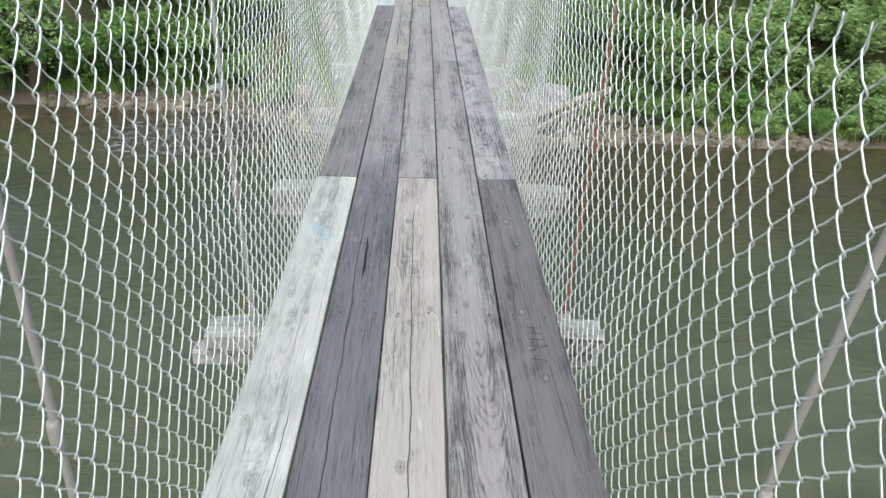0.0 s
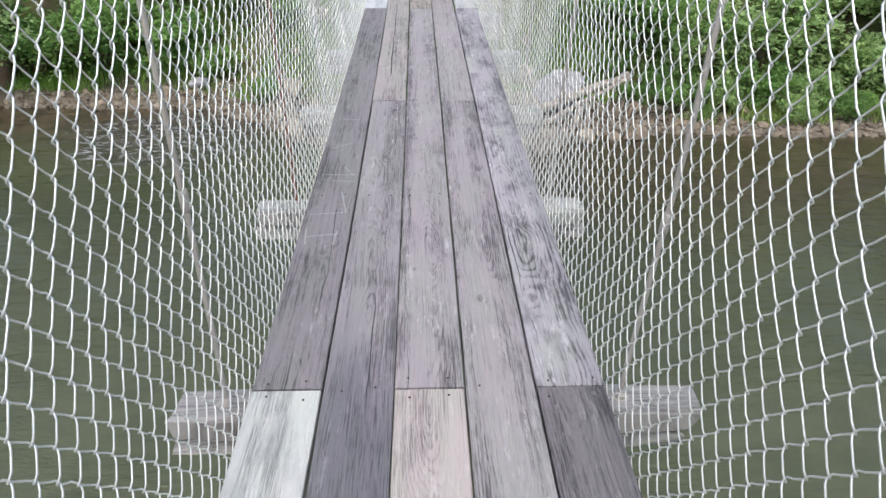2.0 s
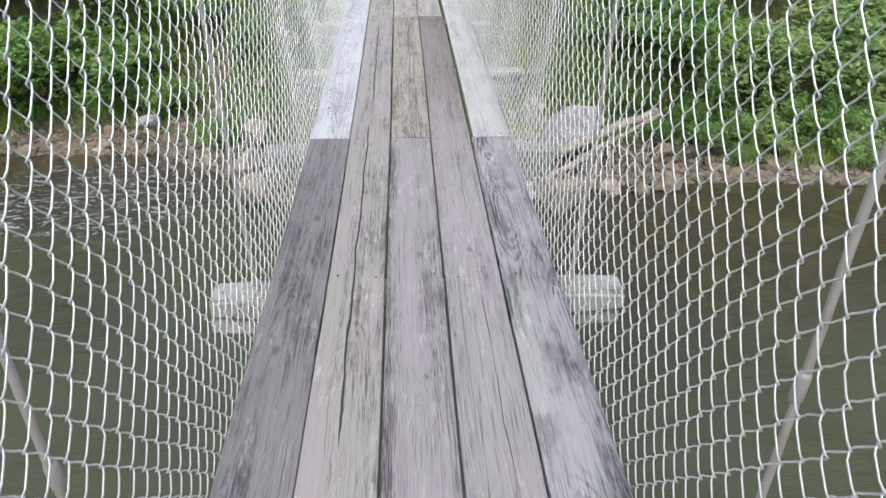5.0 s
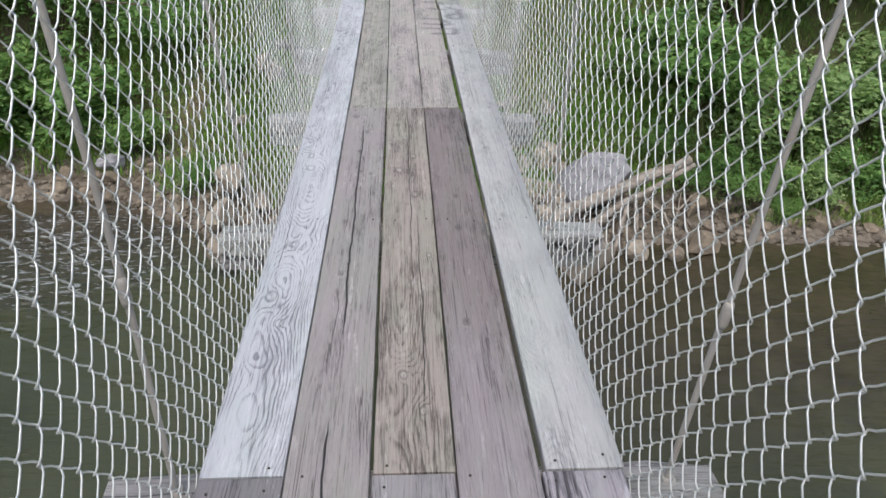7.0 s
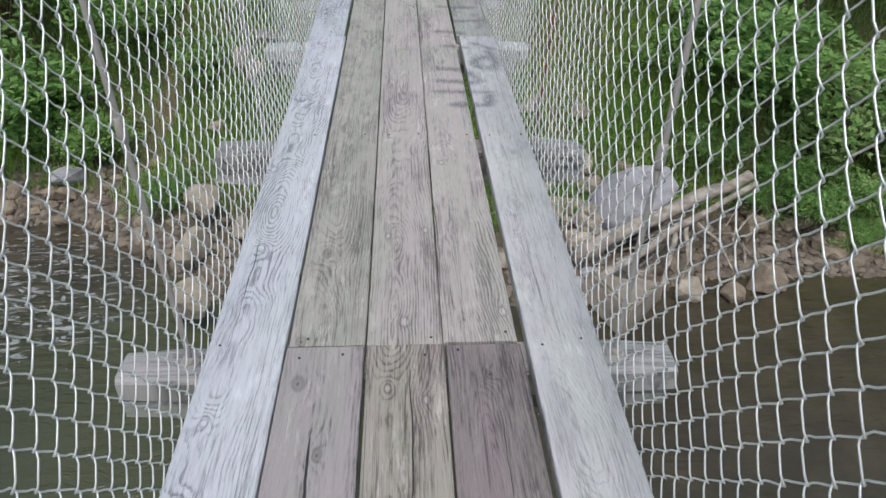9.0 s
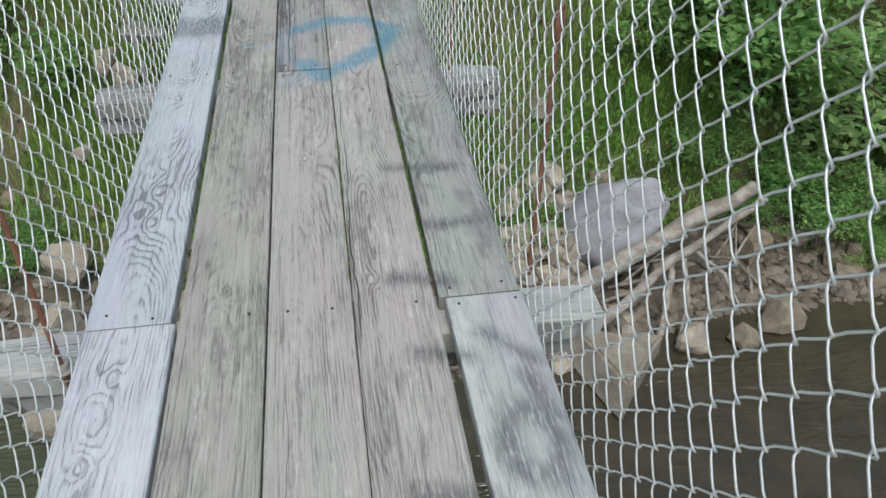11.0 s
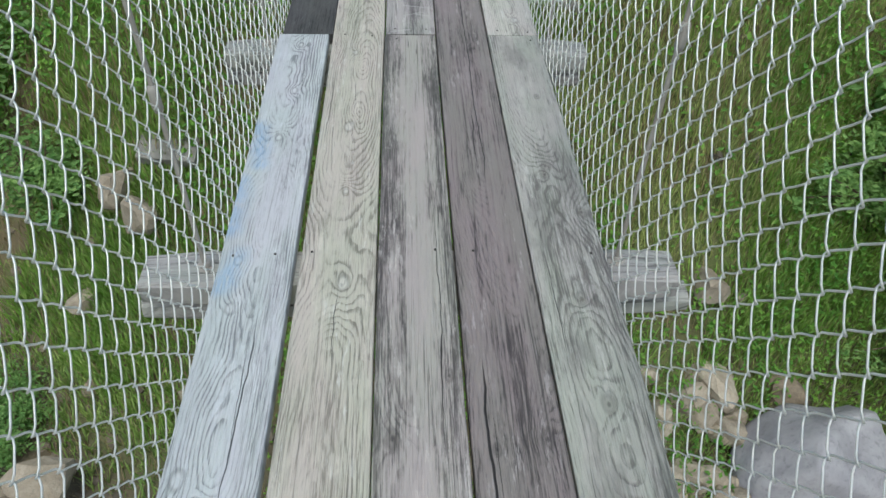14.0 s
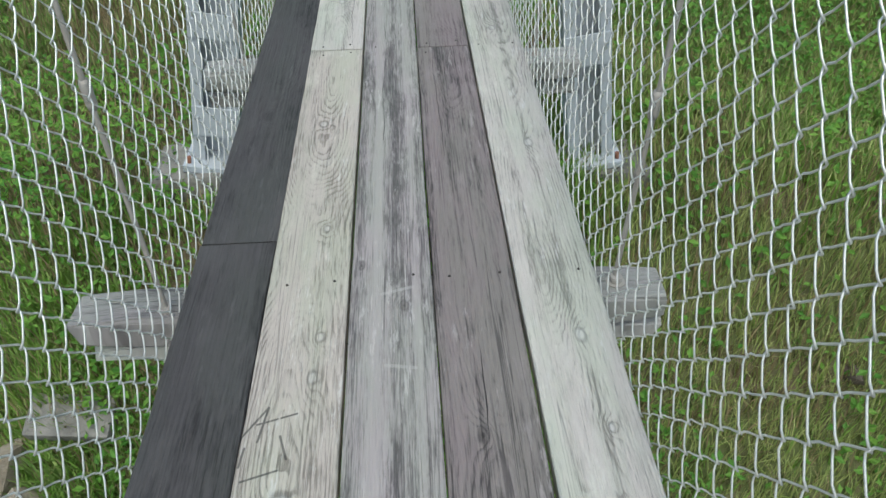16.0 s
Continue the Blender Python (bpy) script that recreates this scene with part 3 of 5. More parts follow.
M_SOIL = n.finish(gcol, 0.95, n.math("ADD", gb, n.math("MULTIPLY", gc, 0.5)), 0.8, 0.03)

# water: murky, with fine ripples, livelier over the shallows
n = Nodes("river_water")
wp = n.pos()
wx, wy, wz = n.xyz(wp)
calm = n.noise(n.vec("MULTIPLY", wp, (1.1, 3.2, 1.0)), 1.0, 3.0)
chop = n.noise(n.vec("MULTIPLY", wp, (2.4, 7.0, 1.0)), 1.0, 4.0, 0.6, 0.6)
shallow = n.math("SUBTRACT", 1.0, n.ramp(n.math("ADD", n.vec("DISTANCE", n.vec("MULTIPLY", wp, (0.8, 1.0, 0.0)), (-4.5, 15.2, 0.0)), n.math("MULTIPLY", calm, 2.4)), 1.6, 3.6))
wc_dark = n.math("MULTIPLY", n.ramp(shallow, 0.05, 0.7), 0.5)
wh = n.math("ADD", n.math("MULTIPLY", calm, 0.25), n.math("MULTIPLY", chop, n.math("ADD", n.math("ADD", 0.30, n.math("MULTIPLY", n.ramp(n.noise(wp, 0.45, 3.0), 0.42, 0.62), 0.55)), n.math("MULTIPLY", shallow, 2.4))))
wc = n.mix(n.ramp(n.noise(wp, 0.25, 3.0), 0.35, 0.65), (0.046, 0.051, 0.026), (0.066, 0.071, 0.036))
# paler water colour below y 11 stands in for the sky's reflection
wc = n.mix(n.math("SUBTRACT", 1.0, n.ramp(wy, 5.0, 11.0)), wc, n.mix(n.ramp(n.noise(n.vec("MULTIPLY", wp, (0.9, 1.6, 1.0)), 1.0, 5.0, 0.65), 0.38, 0.62), (0.072, 0.080, 0.042), (0.092, 0.099, 0.054)))
# brown bed showing through the shallows by the far bank
bed = n.noise(wp, 2.2, 5.0, 0.65)
near_bank = n.math("MULTIPLY", n.ramp(n.math("ADD", wy, n.math("MULTIPLY", bed, 1.6)), 15.2, 17.2), n.ramp(wx, -1.5, -3.5))
wc = n.mix(near_bank, wc, n.mix(n.ramp(bed, 0.35, 0.65), (0.095, 0.072, 0.045), (0.04, 0.034, 0.022)))
right_bank = n.math("MULTIPLY", n.ramp(n.math("ADD", wy, n.math("MULTIPLY", bed, 2.4)), 10.2, 14.2), n.ramp(wx, 0.3, 1.6))
wc = n.mix(right_bank, wc, n.mix(n.ramp(bed, 0.35, 0.65), (0.066, 0.053, 0.032), (0.046, 0.038, 0.023)))
wc = n.mix(wc_dark, wc, (0.03, 0.03, 0.022))
# broken white water over stones and sky glints on ripples, put into the colour
foam_glint = n.noise(n.vec("MULTIPLY", wp, (3.2, 9.0, 1.0)), 1.0, 5.0, 0.65, 1.2)
foam_glint = n.math("MULTIPLY", n.ramp(foam_glint, 0.555, 0.60), n.ramp(shallow, 0.15, 0.6))
wc = n.mix(n.math("MULTIPLY", foam_glint, 0.52), wc, (0.55, 0.58, 0.60))
M_WATER = n.finish(wc, 0.07, wh, 0.55, 0.12, spec=0.5)


# ---- mesh helpers ----
def mesh_from(name, verts, faces, material, smooth=False):
    """A mesh from an array of points and an array of equal faces."""
    me = bpy.data.meshes.new(name)
    v, f = np.asarray(verts, dtype=np.float32), np.asarray(faces, dtype=np.int32)
    k = f.shape[1]
    me.vertices.add(len(v))
    me.vertices.foreach_set("co", v.ravel())
    me.loops.add(f.size)
    me.loops.foreach_set("vertex_index", f.ravel())
    me.polygons.add(len(f))
    me.polygons.foreach_set("loop_start", np.arange(0, f.size, k, dtype=np.int32))
    me.polygons.foreach_set("use_smooth", np.full(len(f), smooth))
    me.update(calc_edges=True)
    me.materials.append(material)
    return me


def bm_mesh(name, bm, material, smooth=False):
    me = bpy.data.meshes.new(name)
    bm.normal_update()
    for f in bm.faces:
        f.smooth = smooth
    bm.to_mesh(me)
    bm.free()
    me.materials.append(material)
    return me


def part(name, data, parent, m=None, label=""):
    ob = new(name, data)
    ob.parent = parent
    if m is not None:
        ob.matrix_basis = m
    return tagged(ob, label)


def thing(name, x, y, z, label, category, group="", kind="", m=None):
    ob = new(name)
    ob.matrix_basis = m if m is not None else pose(x, y, z)
    ob.empty_display_size = 0.1
    return tagged(ob, label, category, group, kind)


def box_bm(sx, sy, sz, bevel=0.004):
    bm = bmesh.new()
    bmesh.ops.create_cube(bm, size=1.0)
    bmesh.ops.scale(bm, vec=(sx, sy, sz), verts=bm.verts)
    if bevel:
        bmesh.ops.bevel(bm, geom=bm.edges[:], offset=bevel, segments=2, affect="EDGES", profile=0.6)
    return bm


def tube_arrays(points, radii, sides=8, twist=0.0):
    """Points and faces of a tube along a polyline, closed at its ends."""
    pts = [Vector(p) for p in points]
    vs, fs = [], []
    for i, p in enumerate(pts):
        t = (pts[min(i + 1, len(pts) - 1)] - pts[max(i - 1, 0)]).normalized()
        a = t.cross(Vector((0.31, 0.77, 0.55))).normalized()
        b = t.cross(a)
        for s in range(sides):
            w = 2 * math.pi * s / sides + twist * i
            vs.append(p + (a * math.cos(w) + b * math.sin(w)) * radii[i])
    for i in range(len(pts) - 1):
        for s in range(sides):
            s2 = (s + 1) % sides
            fs.append((i * sides + s, i * sides + s2, (i + 1) * sides + s2, (i + 1) * sides + s))
    return vs, fs


def tube_mesh(name, points, radii, material, sides=8):
    vs, fs = tube_arrays(points, radii, sides)
    me = bpy.data.meshes.new(name)
    last = len(points) - 1
    me.from_pydata(vs, [], fs + [tuple(range(sides))[::-1], tuple(last * sides + s for s in range(sides))])
    for f in me.polygons:
        f.use_smooth = len(f.vertices) == 4
    me.materials.append(material)
    return me


# ---- ground and river ----
SHORE_X = [-40, -9, -5, -3.6, -2.2, 0.0, 2.6, 4.2, 6.0, 9.0, 40]
SHORE_Y = [17.6, 17.4, 17.2, 16.2, 14.9, 14.9, 15.05, 15.5, 15.5, 15.3, 15.6]


def ground_z(x, y):
    d = y - np.interp(x, SHORE_X, SHORE_Y)
    z = np.where(d < 0, np.maximum(WATER + 0.45 * d, WATER - 1.6),
                 WATER + 0.22 * np.minimum(d, 1.8) + 1.0 * np.clip(d - 1.8, 0, 2.75) + 0.10 * np.clip(d - 4.55, 0, 40))
    near = -12.0 - y        # the bank behind
    z = np.maximum(z, WATER - 1.6 + 0.6 * np.clip(near, 0, 6))
    bump = 0.10 * np.sin(1.7 * x + 0.6 * y) * np.sin(1.3 * y - 0.5 * x) + 0.05 * np.sin(4.1 * x + 1.0) * np.sin(3.7 * y)
    return z + bump * np.clip(d, 0, 1)


def axis(lo, hi, fine_lo, fine_hi, step, coarse):
    return np.concatenate([np.linspace(lo, fine_lo, coarse)[:-1], np.arange(fine_lo, fine_hi, step), np.linspace(fine_hi, hi, coarse)])


gx, gy = axis(-900, 900, -16, 16, 0.22, 14), axis(-900, 1400, 13, 27, 0.20, 14)
GX, GY = np.meshgrid(gx, gy)
verts = np.stack([GX, GY, ground_z(GX, GY)], -1).reshape(-1, 3)
a = (np.arange(len(gy) - 1)[:, None] * len(gx) + np.arange(len(gx) - 1)[None]).ravel()
ground = new("ground", mesh_from("ground", verts, np.stack([a, a + 1, a + 1 + len(gx), a + len(gx)], 1), M_SOIL, True))
tagged(ground, "sloping river bank of brown soil, moss and gravel", "ground", kind="structure")
wv = [(-900, -14, WATER), (900, -14, WATER), (900, 20, WATER), (-900, 20, WATER)]
water = new("water", mesh_from("water", wv, [(0, 1, 2, 3)], M_WATER))
tagged(water, "murky olive brown river water with small ripples", "water", kind="structure")

# ---- deck boards ----
deck = thing("footbridge_deck", 0, 0, 0, "narrow footbridge deck of five weathered mismatched plank rows", "deck")


def nail_mesh():
    bm = bmesh.new()
    bmesh.ops.create_cone(bm, cap_ends=True, segments=8, radius1=0.0036, radius2=0.003, depth=0.003)
    return bm_mesh("nail", bm, M_NAIL)


NAIL = nail_mesh()
# column, first beam, last beam, material, extra shift in x, width
BOARDS = [
    (0, -3, 1, W_WHITE, 0, 0.1848), (0, 1, 5, W_DARK, 0, 0.1848), (0, 5, 9, W_PALE, 0, 0.1848), (0, 9, 13, W_BLUE, -0.006, 0.180), (0, 13, 14.13, W_BLACK, 0.006, 0.1848), (0, 14.13, 17, W_BLACK, 0.008, 0.1848),
    (1, -5, -1, W_GREY, 0, 0.1848), (1, -1, 3, W_DARKNEAR, 0, 0.1848), (1, 3, 7, W_BROWN, 0, 0.1848), (1, 7, 11, W_TAN, 0, 0.1848), (1, 11, 15, W_LIGHT, 0, 0.1848), (1, 15, 18, W_CREAM, 0, 0.1848),
    (2, -3, 1, W_SAND, 0, 0.1848), (2, 1, 5, W_GREY, 0, 0.1848), (2, 5, 7, W_TOBACCO, 0, 0.1848), (2, 7, 10, W_BEIGE, 0, 0.1848), (2, 10, 13, W_STREAK, 0, 0.1848), (2, 13, 18, W_BANDED, 0, 0.1848),
    (3, -5, -1, W_GREY, 0, 0.1848), (3, -1, 3, W_GREY, 0, 0.1848), (3, 3, 7, W_DARKFAR, 0, 0.1848), (3, 7, 11, W_BEIGE, -0.005, 0.180), (3, 11, 15, W_PURPLE, 0, 0.1848), (3, 15, 18, W_PURPLE, 0, 0.1848),
    (4, -3, 1, W_SOOT, 0, 0.1848), (4, 1, 5, W_PATCH, 0, 0.1848), (4, 5, 9, W_EDGE, 0.007, 0.179), (4, 9, 13, W_MILDEW, 0, 0.1866), (4, 13, 17, W_CREAM, 0, 0.1848),
    (0, -7, -3, W_GREY, 0, 0.1848), (2, -7, -3, W_GREY, 0, 0.1848), (4, -7, -3, W_GREY, 0, 0.1848),
    (0, 17, 18, W_GREY, 0, 0.1848), (4, 17, 18, W_GREY, 0, 0.1848),
]
rng = random.Random(4)
for col, k0, k1, mat, dx, wide in BOARDS:
    y0, y1 = bay_y(k0), bay_y(k1)
    yc, length = (y0 + y1) / 2, y1 - y0 - 0.004 - rng.random() * 0.004
    xc = -0.38 + BOARD * col + dx + rng.uniform(-0.0015, 0.0015)
    lift = rng.uniform(-0.002, 0.002)
    zc = deck_z(yc)
    bm = bmesh.new()
    steps = 46
    hw, e = wide / 2, 0.004
    sect = [(-hw, -DECK_T), (hw, -DECK_T), (hw, -e), (hw - e * 0.35, -e * 0.35), (hw - e, 0), (-hw + e, 0), (-hw + e * 0.35, -e * 0.35), (-hw, -e)]
    loops = []
    for i in range(steps + 1):
        v = -length / 2 + length * i / steps
        sh = deck_x(yc + v)
        # worn, splintered edges
        chew = [noise.noise(Vector((9 * v, 7 * col + k0, 40 * (sx > 0)))) * 0.0022 + max(0, noise.noise(Vector((3 * v, k0, 20 * (sx > 0) + col))) - 0.25) * 0.006 for sx, sz in sect]
        drop = [q * 0.6 if abs(sz) < 0.02 and abs(sx) > hw - 0.005 else 0 for q, (sx, sz) in zip(chew, sect)]
        loops.append([bm.verts.new((sh + sx * (1 + 0.006 * math.sin(3 * v + col)) - math.copysign(q, sx), v, sz + deck_z(yc + v) - zc - max(0, dr))) for (sx, sz), q, dr in zip(sect, chew, drop)])
    for a, b in zip(loops, loops[1:]):
        for j in range(8):
            bm.faces.new((a[j], b[j], b[(j + 1) % 8], a[(j + 1) % 8]))
    bm.faces.new(loops[0])
    bm.faces.new(loops[-1][::-1])
    bmesh.ops.recalc_face_normals(bm, faces=bm.faces)
    me = bm_mesh("plank", bm, mat)
    plank = part("plank", me, deck, pose(xc, yc, zc + lift))
    for k in range(math.ceil(k0), math.floor(k1) + 1):
        for s in (-0.055, 0.055):
            if rng.random() < 0.35:
                continue
            v = bay_y(k) - yc
            v = max(-length / 2 + 0.03, min(length / 2 - 0.03, v)) + rng.uniform(-0.012, 0.012)
            part("nail", NAIL, plank, pose(deck_x(yc + v) + s + rng.uniform(-0.012, 0.012), v, deck_z(yc + v) - zc + 0.0006))


# ---- cross beams under the deck ----
def timber_mesh(name, length, wide, high, seed, material, chamfer, rough=0.003):
    """A squared timber along x with worn, slightly uneven faces and cut ends; its own grain runs along y, so it is built along y."""
    r = random.Random(seed)
    bm = bmesh.new()
    steps = 10
    loops = []
    for i in range(steps + 1):
        v = -length / 2 + length * i / steps
        end = chamfer if i in (0, steps) else 0.0
        hw, hh, c = wide / 2 - end * 0.4, high / 2 - end * 0.5, 0.012
        ring = [(-hw + c, -hh), (hw - c, -hh), (hw, -hh + c), (hw, hh - c), (hw - c, hh), (-hw + c, hh), (-hw, hh - c), (-hw, -hh + c)]
        loops.append([bm.verts.new((x + r.uniform(-rough, rough), v + (r.uniform(-0.015, 0.015) if end and rough > 0.004 else 0.0), z + r.uniform(-rough, rough))) for x, z in ring])
    for a, b in zip(loops, loops[1:]):
        for j in range(8):
            bm.faces.new((a[j], b[j], b[(j + 1) % 8], a[(j + 1) % 8]))
    bm.faces.new(loops[0])
    bm.faces.new(loops[-1])
    bmesh.ops.recalc_face_normals(bm, faces=bm.faces)
    return bm_mesh(name, bm, material)


rng = random.Random(11)
ACROSS = pose(0, 0, 0, 0, 0, 90)
for k in range(-3, 17):
    y = bay_y(k)
    zt = deck_z(y) - DECK_T - 0.003
    short = -0.035 if k in (0, 9, 14) else 0.0
    wood_k = W_NEWBEAM if k == 9 else W_OLDBEAM if k in (1, 5, 8, 14) else W_BEAM
    wear = 0.002 if k == 9 else 0.006 if k in (1, 5, 8, 14) else 0.004
    beam = thing("cross_beam", deck_x(y) + short, y, zt, "weathered double timber cross beam jutting out under the deck", "beam", "cross beams")
    part("upper_timber", timber_mesh("upper_timber", 1.36 + short + rng.uniform(-0.03, 0.04), 0.125, 0.085, k, wood_k, 0.012, wear), beam, pose(rng.uniform(-0.02, 0.02), 0, -0.0425) @ ACROSS)
    part("lower_timber", timber_mesh("lower_timber", 1.37 + short + rng.uniform(-0.05, 0.04), 0.085, 0.065, k + 50, W_BEAM if k != 14 else W_NEWBEAM, 0.008, wear), beam, pose(rng.uniform(-0.02, 0.02), 0, -0.121) @ ACROSS)

# ---- suspender rods ----
RUSTY = {(0, 1), (8, 1), (9, 1), (10, 1), (11, 1), (2, -1), (9, -1)}
# rods that stand crooked: distance out, lean outward, foot ahead of its beam, lean ahead
CROOKED = {(-1, 1): (0.525, 0.098, 0, 0), (0, 1): (0.515, 0.05, 0.058, 0.082), (1, 1): (0.519, 0.068, 0, 0), (2, 1): (0.512, 0.05, 0, 0), (3, 1): (0.555, 0.033, 0, 0),
           (5, 1): (0.578, 0.097, 0, 0), (6, 1): (0.528, 0.03, -0.01, 0.03), (8, 1): (0.515, 0.05, 0.035, -0.039), (9, 1): (0.515, 0.05, 0.08, 0.11),
           (10, 1): (0.515, 0.05, -0.008, 0.065), (11, 1): (0.515, 0.05, 0.013, 0.111), (12, 1): (0.512, 0.045, 0.01, 0.02), (13, 1): (0.515, 0.05, 0.012, 0.087),
           (14, 1): (0.527, 0.046, 0, 0), (-1, -1): (0.515, 0.05, 0.017, 0.114), (0, -1): (0.515, 0.05, -0.03, 0.118), (1, -1): (0.543, 0.028, 0, 0),
           (2, -1): (0.532, 0.038, 0, 0), (3, -1): (0.55, 0.03, 0, 0), (6, -1): (0.552, 0.09, 0, 0), (9, -1): (0.515, 0.05, -0.06, 0.16),
           (11, -1): (0.522, 0.075, 0, 0), (12, -1): (0.521, 0.046, 0, 0), (14, -1): (0.515, 0.05, -0.029, 0.113)}
for k in range(-3, 16):
    for side in (-1, 1):
        mat = M_RUST if (k, side) in RUSTY else M_ROD
        out, lean, foot, ahead = CROOKED.get((k, side), (0.522, 0.05, 0.0, 0.03))
        y, z0, lean = bay_y(k) + foot, deck_z(bay_y(k)), side * lean
        what = "rusty red steel suspender rod" if mat is M_RUST else "pale weathered steel suspender rod"
        rod = thing("suspender_rod", side * out + deck_x(y), y, z0 - 0.04, what + " rising from a cross beam", "rod", "suspender rods")
        bow = 0.006 * math.sin(1.7 * k + side)
        path = [(lean * h + bow * math.sin(2.6 * h), ahead * h + 0.005 * math.sin(5 * h + k), h + 0.04) for h in (-0.17, 0.0, 0.2, 0.4, 0.6, 0.8, 1.1, 1.45)]
        part("rod", tube_mesh("rod", path, [0.0074 if k < 8 else 0.0060] * 8, mat, 10), rod)
        h = 0.5 + 0.08 * math.sin(k * 2.1 + side)
        part("sleeve", tube_mesh("sleeve", [(lean * (h + q - 0.04) + bow, ahead * (h + q - 0.04), h + q) for q in (0, 0.01, 0.05, 0.06)], [0.009, 0.0115, 0.0115, 0.009], mat, 10), rod)
        part("nut", tube_mesh("nut", [(0, 0, -0.012), (0, 0, 0.016)], [0.015, 0.015], M_ROD, 6), rod)
        part("washer", tube_mesh("washer", [(0, 0, -0.004), (0, 0, 0.0)], [0.023, 0.023], M_ROD, 12), rod)

# ---- chain link sides ----
STEP, HALF = 0.0340, 0.0445     # wire spacing along the bridge; height of half a diamond
WIRE_R = 0.00185


def fence_mesh(side, y_from, y_to, phase):
    rows = 27
    count = int((y_to - y_from) / STEP)
    base = []
    for j in range(rows):
        for f in (0.0, 0.10, 0.25, 0.75, 0.90):
            base.append((j, f))
    base.append((rows, 0.0))
    base += [(rows, 0.3), (rows, 0.62)]
    J = np.array([b[0] for b in base], dtype=float)
    F = np.array([b[1] for b in base])
    i = np.arange(count)[:, None]
    up = (J[None] + i) % 2                          # 0: at the low-y side, going over
    sgn = np.where(up == 0, 1.0, -1.0)
    frac = np.where(J[None] < rows, np.interp(F, (0, 0.10, 0.25, 0.75, 0.90), (0, 0.065, 0.23, 0.77, 0.935))[None], 0.0)
    over = 0.0024
    y = y_from + STEP * i + np.where(up == 0, -over + (STEP + 2 * over) * frac, STEP + over - (STEP + 2 * over) * frac)
    z = -0.085 + HALF * (J[None] + F[None]) + 0 * y
    depth = np.where(J[None] < rows, -sgn * 0.0048 * np.interp(F, (0, 0.10, 0.25, 0.75, 0.90, 1.0), (0, 0.62, 1, 1, 0.62, 0))[None], 0.0)
    jit = np.random.default_rng(int(phase * 10))
    y = y + jit.normal(0, 0.0012, (count, 1)) + jit.normal(0, 0.0010, y.shape)
    top = (J[None] >= rows) & (F[None] > 0)
    y = y + np.where(top, sgn * 0.006 * np.sin(9 * F[None]), 0)
    # slack of the fabric: sags, bulges, and a lean outward
    w = 0.55 + 0.45 * np.sin(0.9 * y + phase) * np.sin(0.37 * y + 2 * phase)
    zz = np.clip(z, 0, 1.2)
    out = 0.487 + 0.045 * zz + 0.020 * w * np.sin(np.pi * zz / 1.15) + 0.006 * np.sin(7.0 * y + 4 * zz + phase) * np.sin(3 * zz)
    z = z + 0.010 * np.sin(2.6 * y + phase) * np.sin(1.1 * y) + 0.005 * np.sin(11 * y + phase * 3 + 5 * zz)
    y = y - 0.065 * zz + 0.010 * np.sin(4.2 * zz + 0.8 * y + phase) + 0.004 * np.sin(13 * zz + 5 * y)
    dz = -0.083 + 0.0011 * (y - 9.5) ** 2
    dx = np.where(y < 7.3, 0.026 - 0.0006 * (y - 7.3) ** 2, 0.026 * np.exp(-((y - 7.3) / 5.0) ** 2))
    P = np.stack([dx + side * (out - depth * -1.0), y, z + dz], -1)       # wires, points, xyz
    T = np.empty_like(P)
    T[:, 1:-1] = P[:, 2:] - P[:, :-2]
    T[:, 0], T[:, -1] = P[:, 1] - P[:, 0], P[:, -1] - P[:, -2]
    T /= np.linalg.norm(T, axis=-1, keepdims=True)
    A = np.cross(T, np.array([1.0, 0.0, 0.0]))
    A /= np.linalg.norm(A, axis=-1, keepdims=True)
    B = np.cross(T, A)
    sides = 4
    ang = 2 * np.pi * np.arange(sides) / sides
    V = P[:, :, None] + WIRE_R * (A[:, :, None] * np.cos(ang)[None, None, :, None] + B[:, :, None] * np.sin(ang)[None, None, :, None])
    K = P.shape[1]
    q = np.arange(K - 1)[:, None] * sides
    s = np.arange(sides)[None]
    s2 = (s + 1) % sides
    quad = np.stack([q + s, q + s2, q + sides + s2, q + sides + s], -1).reshape(-1, 4)
    def wires(name, lo, hi):
        W = V[lo:hi]
        Fc = (quad[None] + (np.arange(len(W)) * K * sides)[:, None, None]).reshape(-1, 4)
        return mesh_from(name, W.reshape(-1, 3), Fc, M_WIRE, True)

    # the middle stretch wire by wire, the rest in one
    lo = int((5.0 - y_from) / STEP)
    singles = [wires("wire", w, w + 1) for w in range(lo, lo + 298)]
    V = np.concatenate([V[:lo], V[lo + 298:]])
    return singles, wires("wire_fabric", 0, len(V))


for side, phase in ((-1, 0.4), (1, 2.3)):
    fence = thing("chain_link_fence", side * 0.487, 8.0, deck_z(8.0) - 0.05, "galvanised chain link fabric along the deck edge, slightly slack", "fence", "bridge sides")
    shift = pose(-side * 0.487, -8.0, -deck_z(8.0) + 0.05)
    singles, rest = fence_mesh(side, -2.9, 19.6, phase)
    tagged(part("wire_fabric", rest, fence, shift), kind="stuff")
    for w in singles:
        part("wire", w, fence, shift)

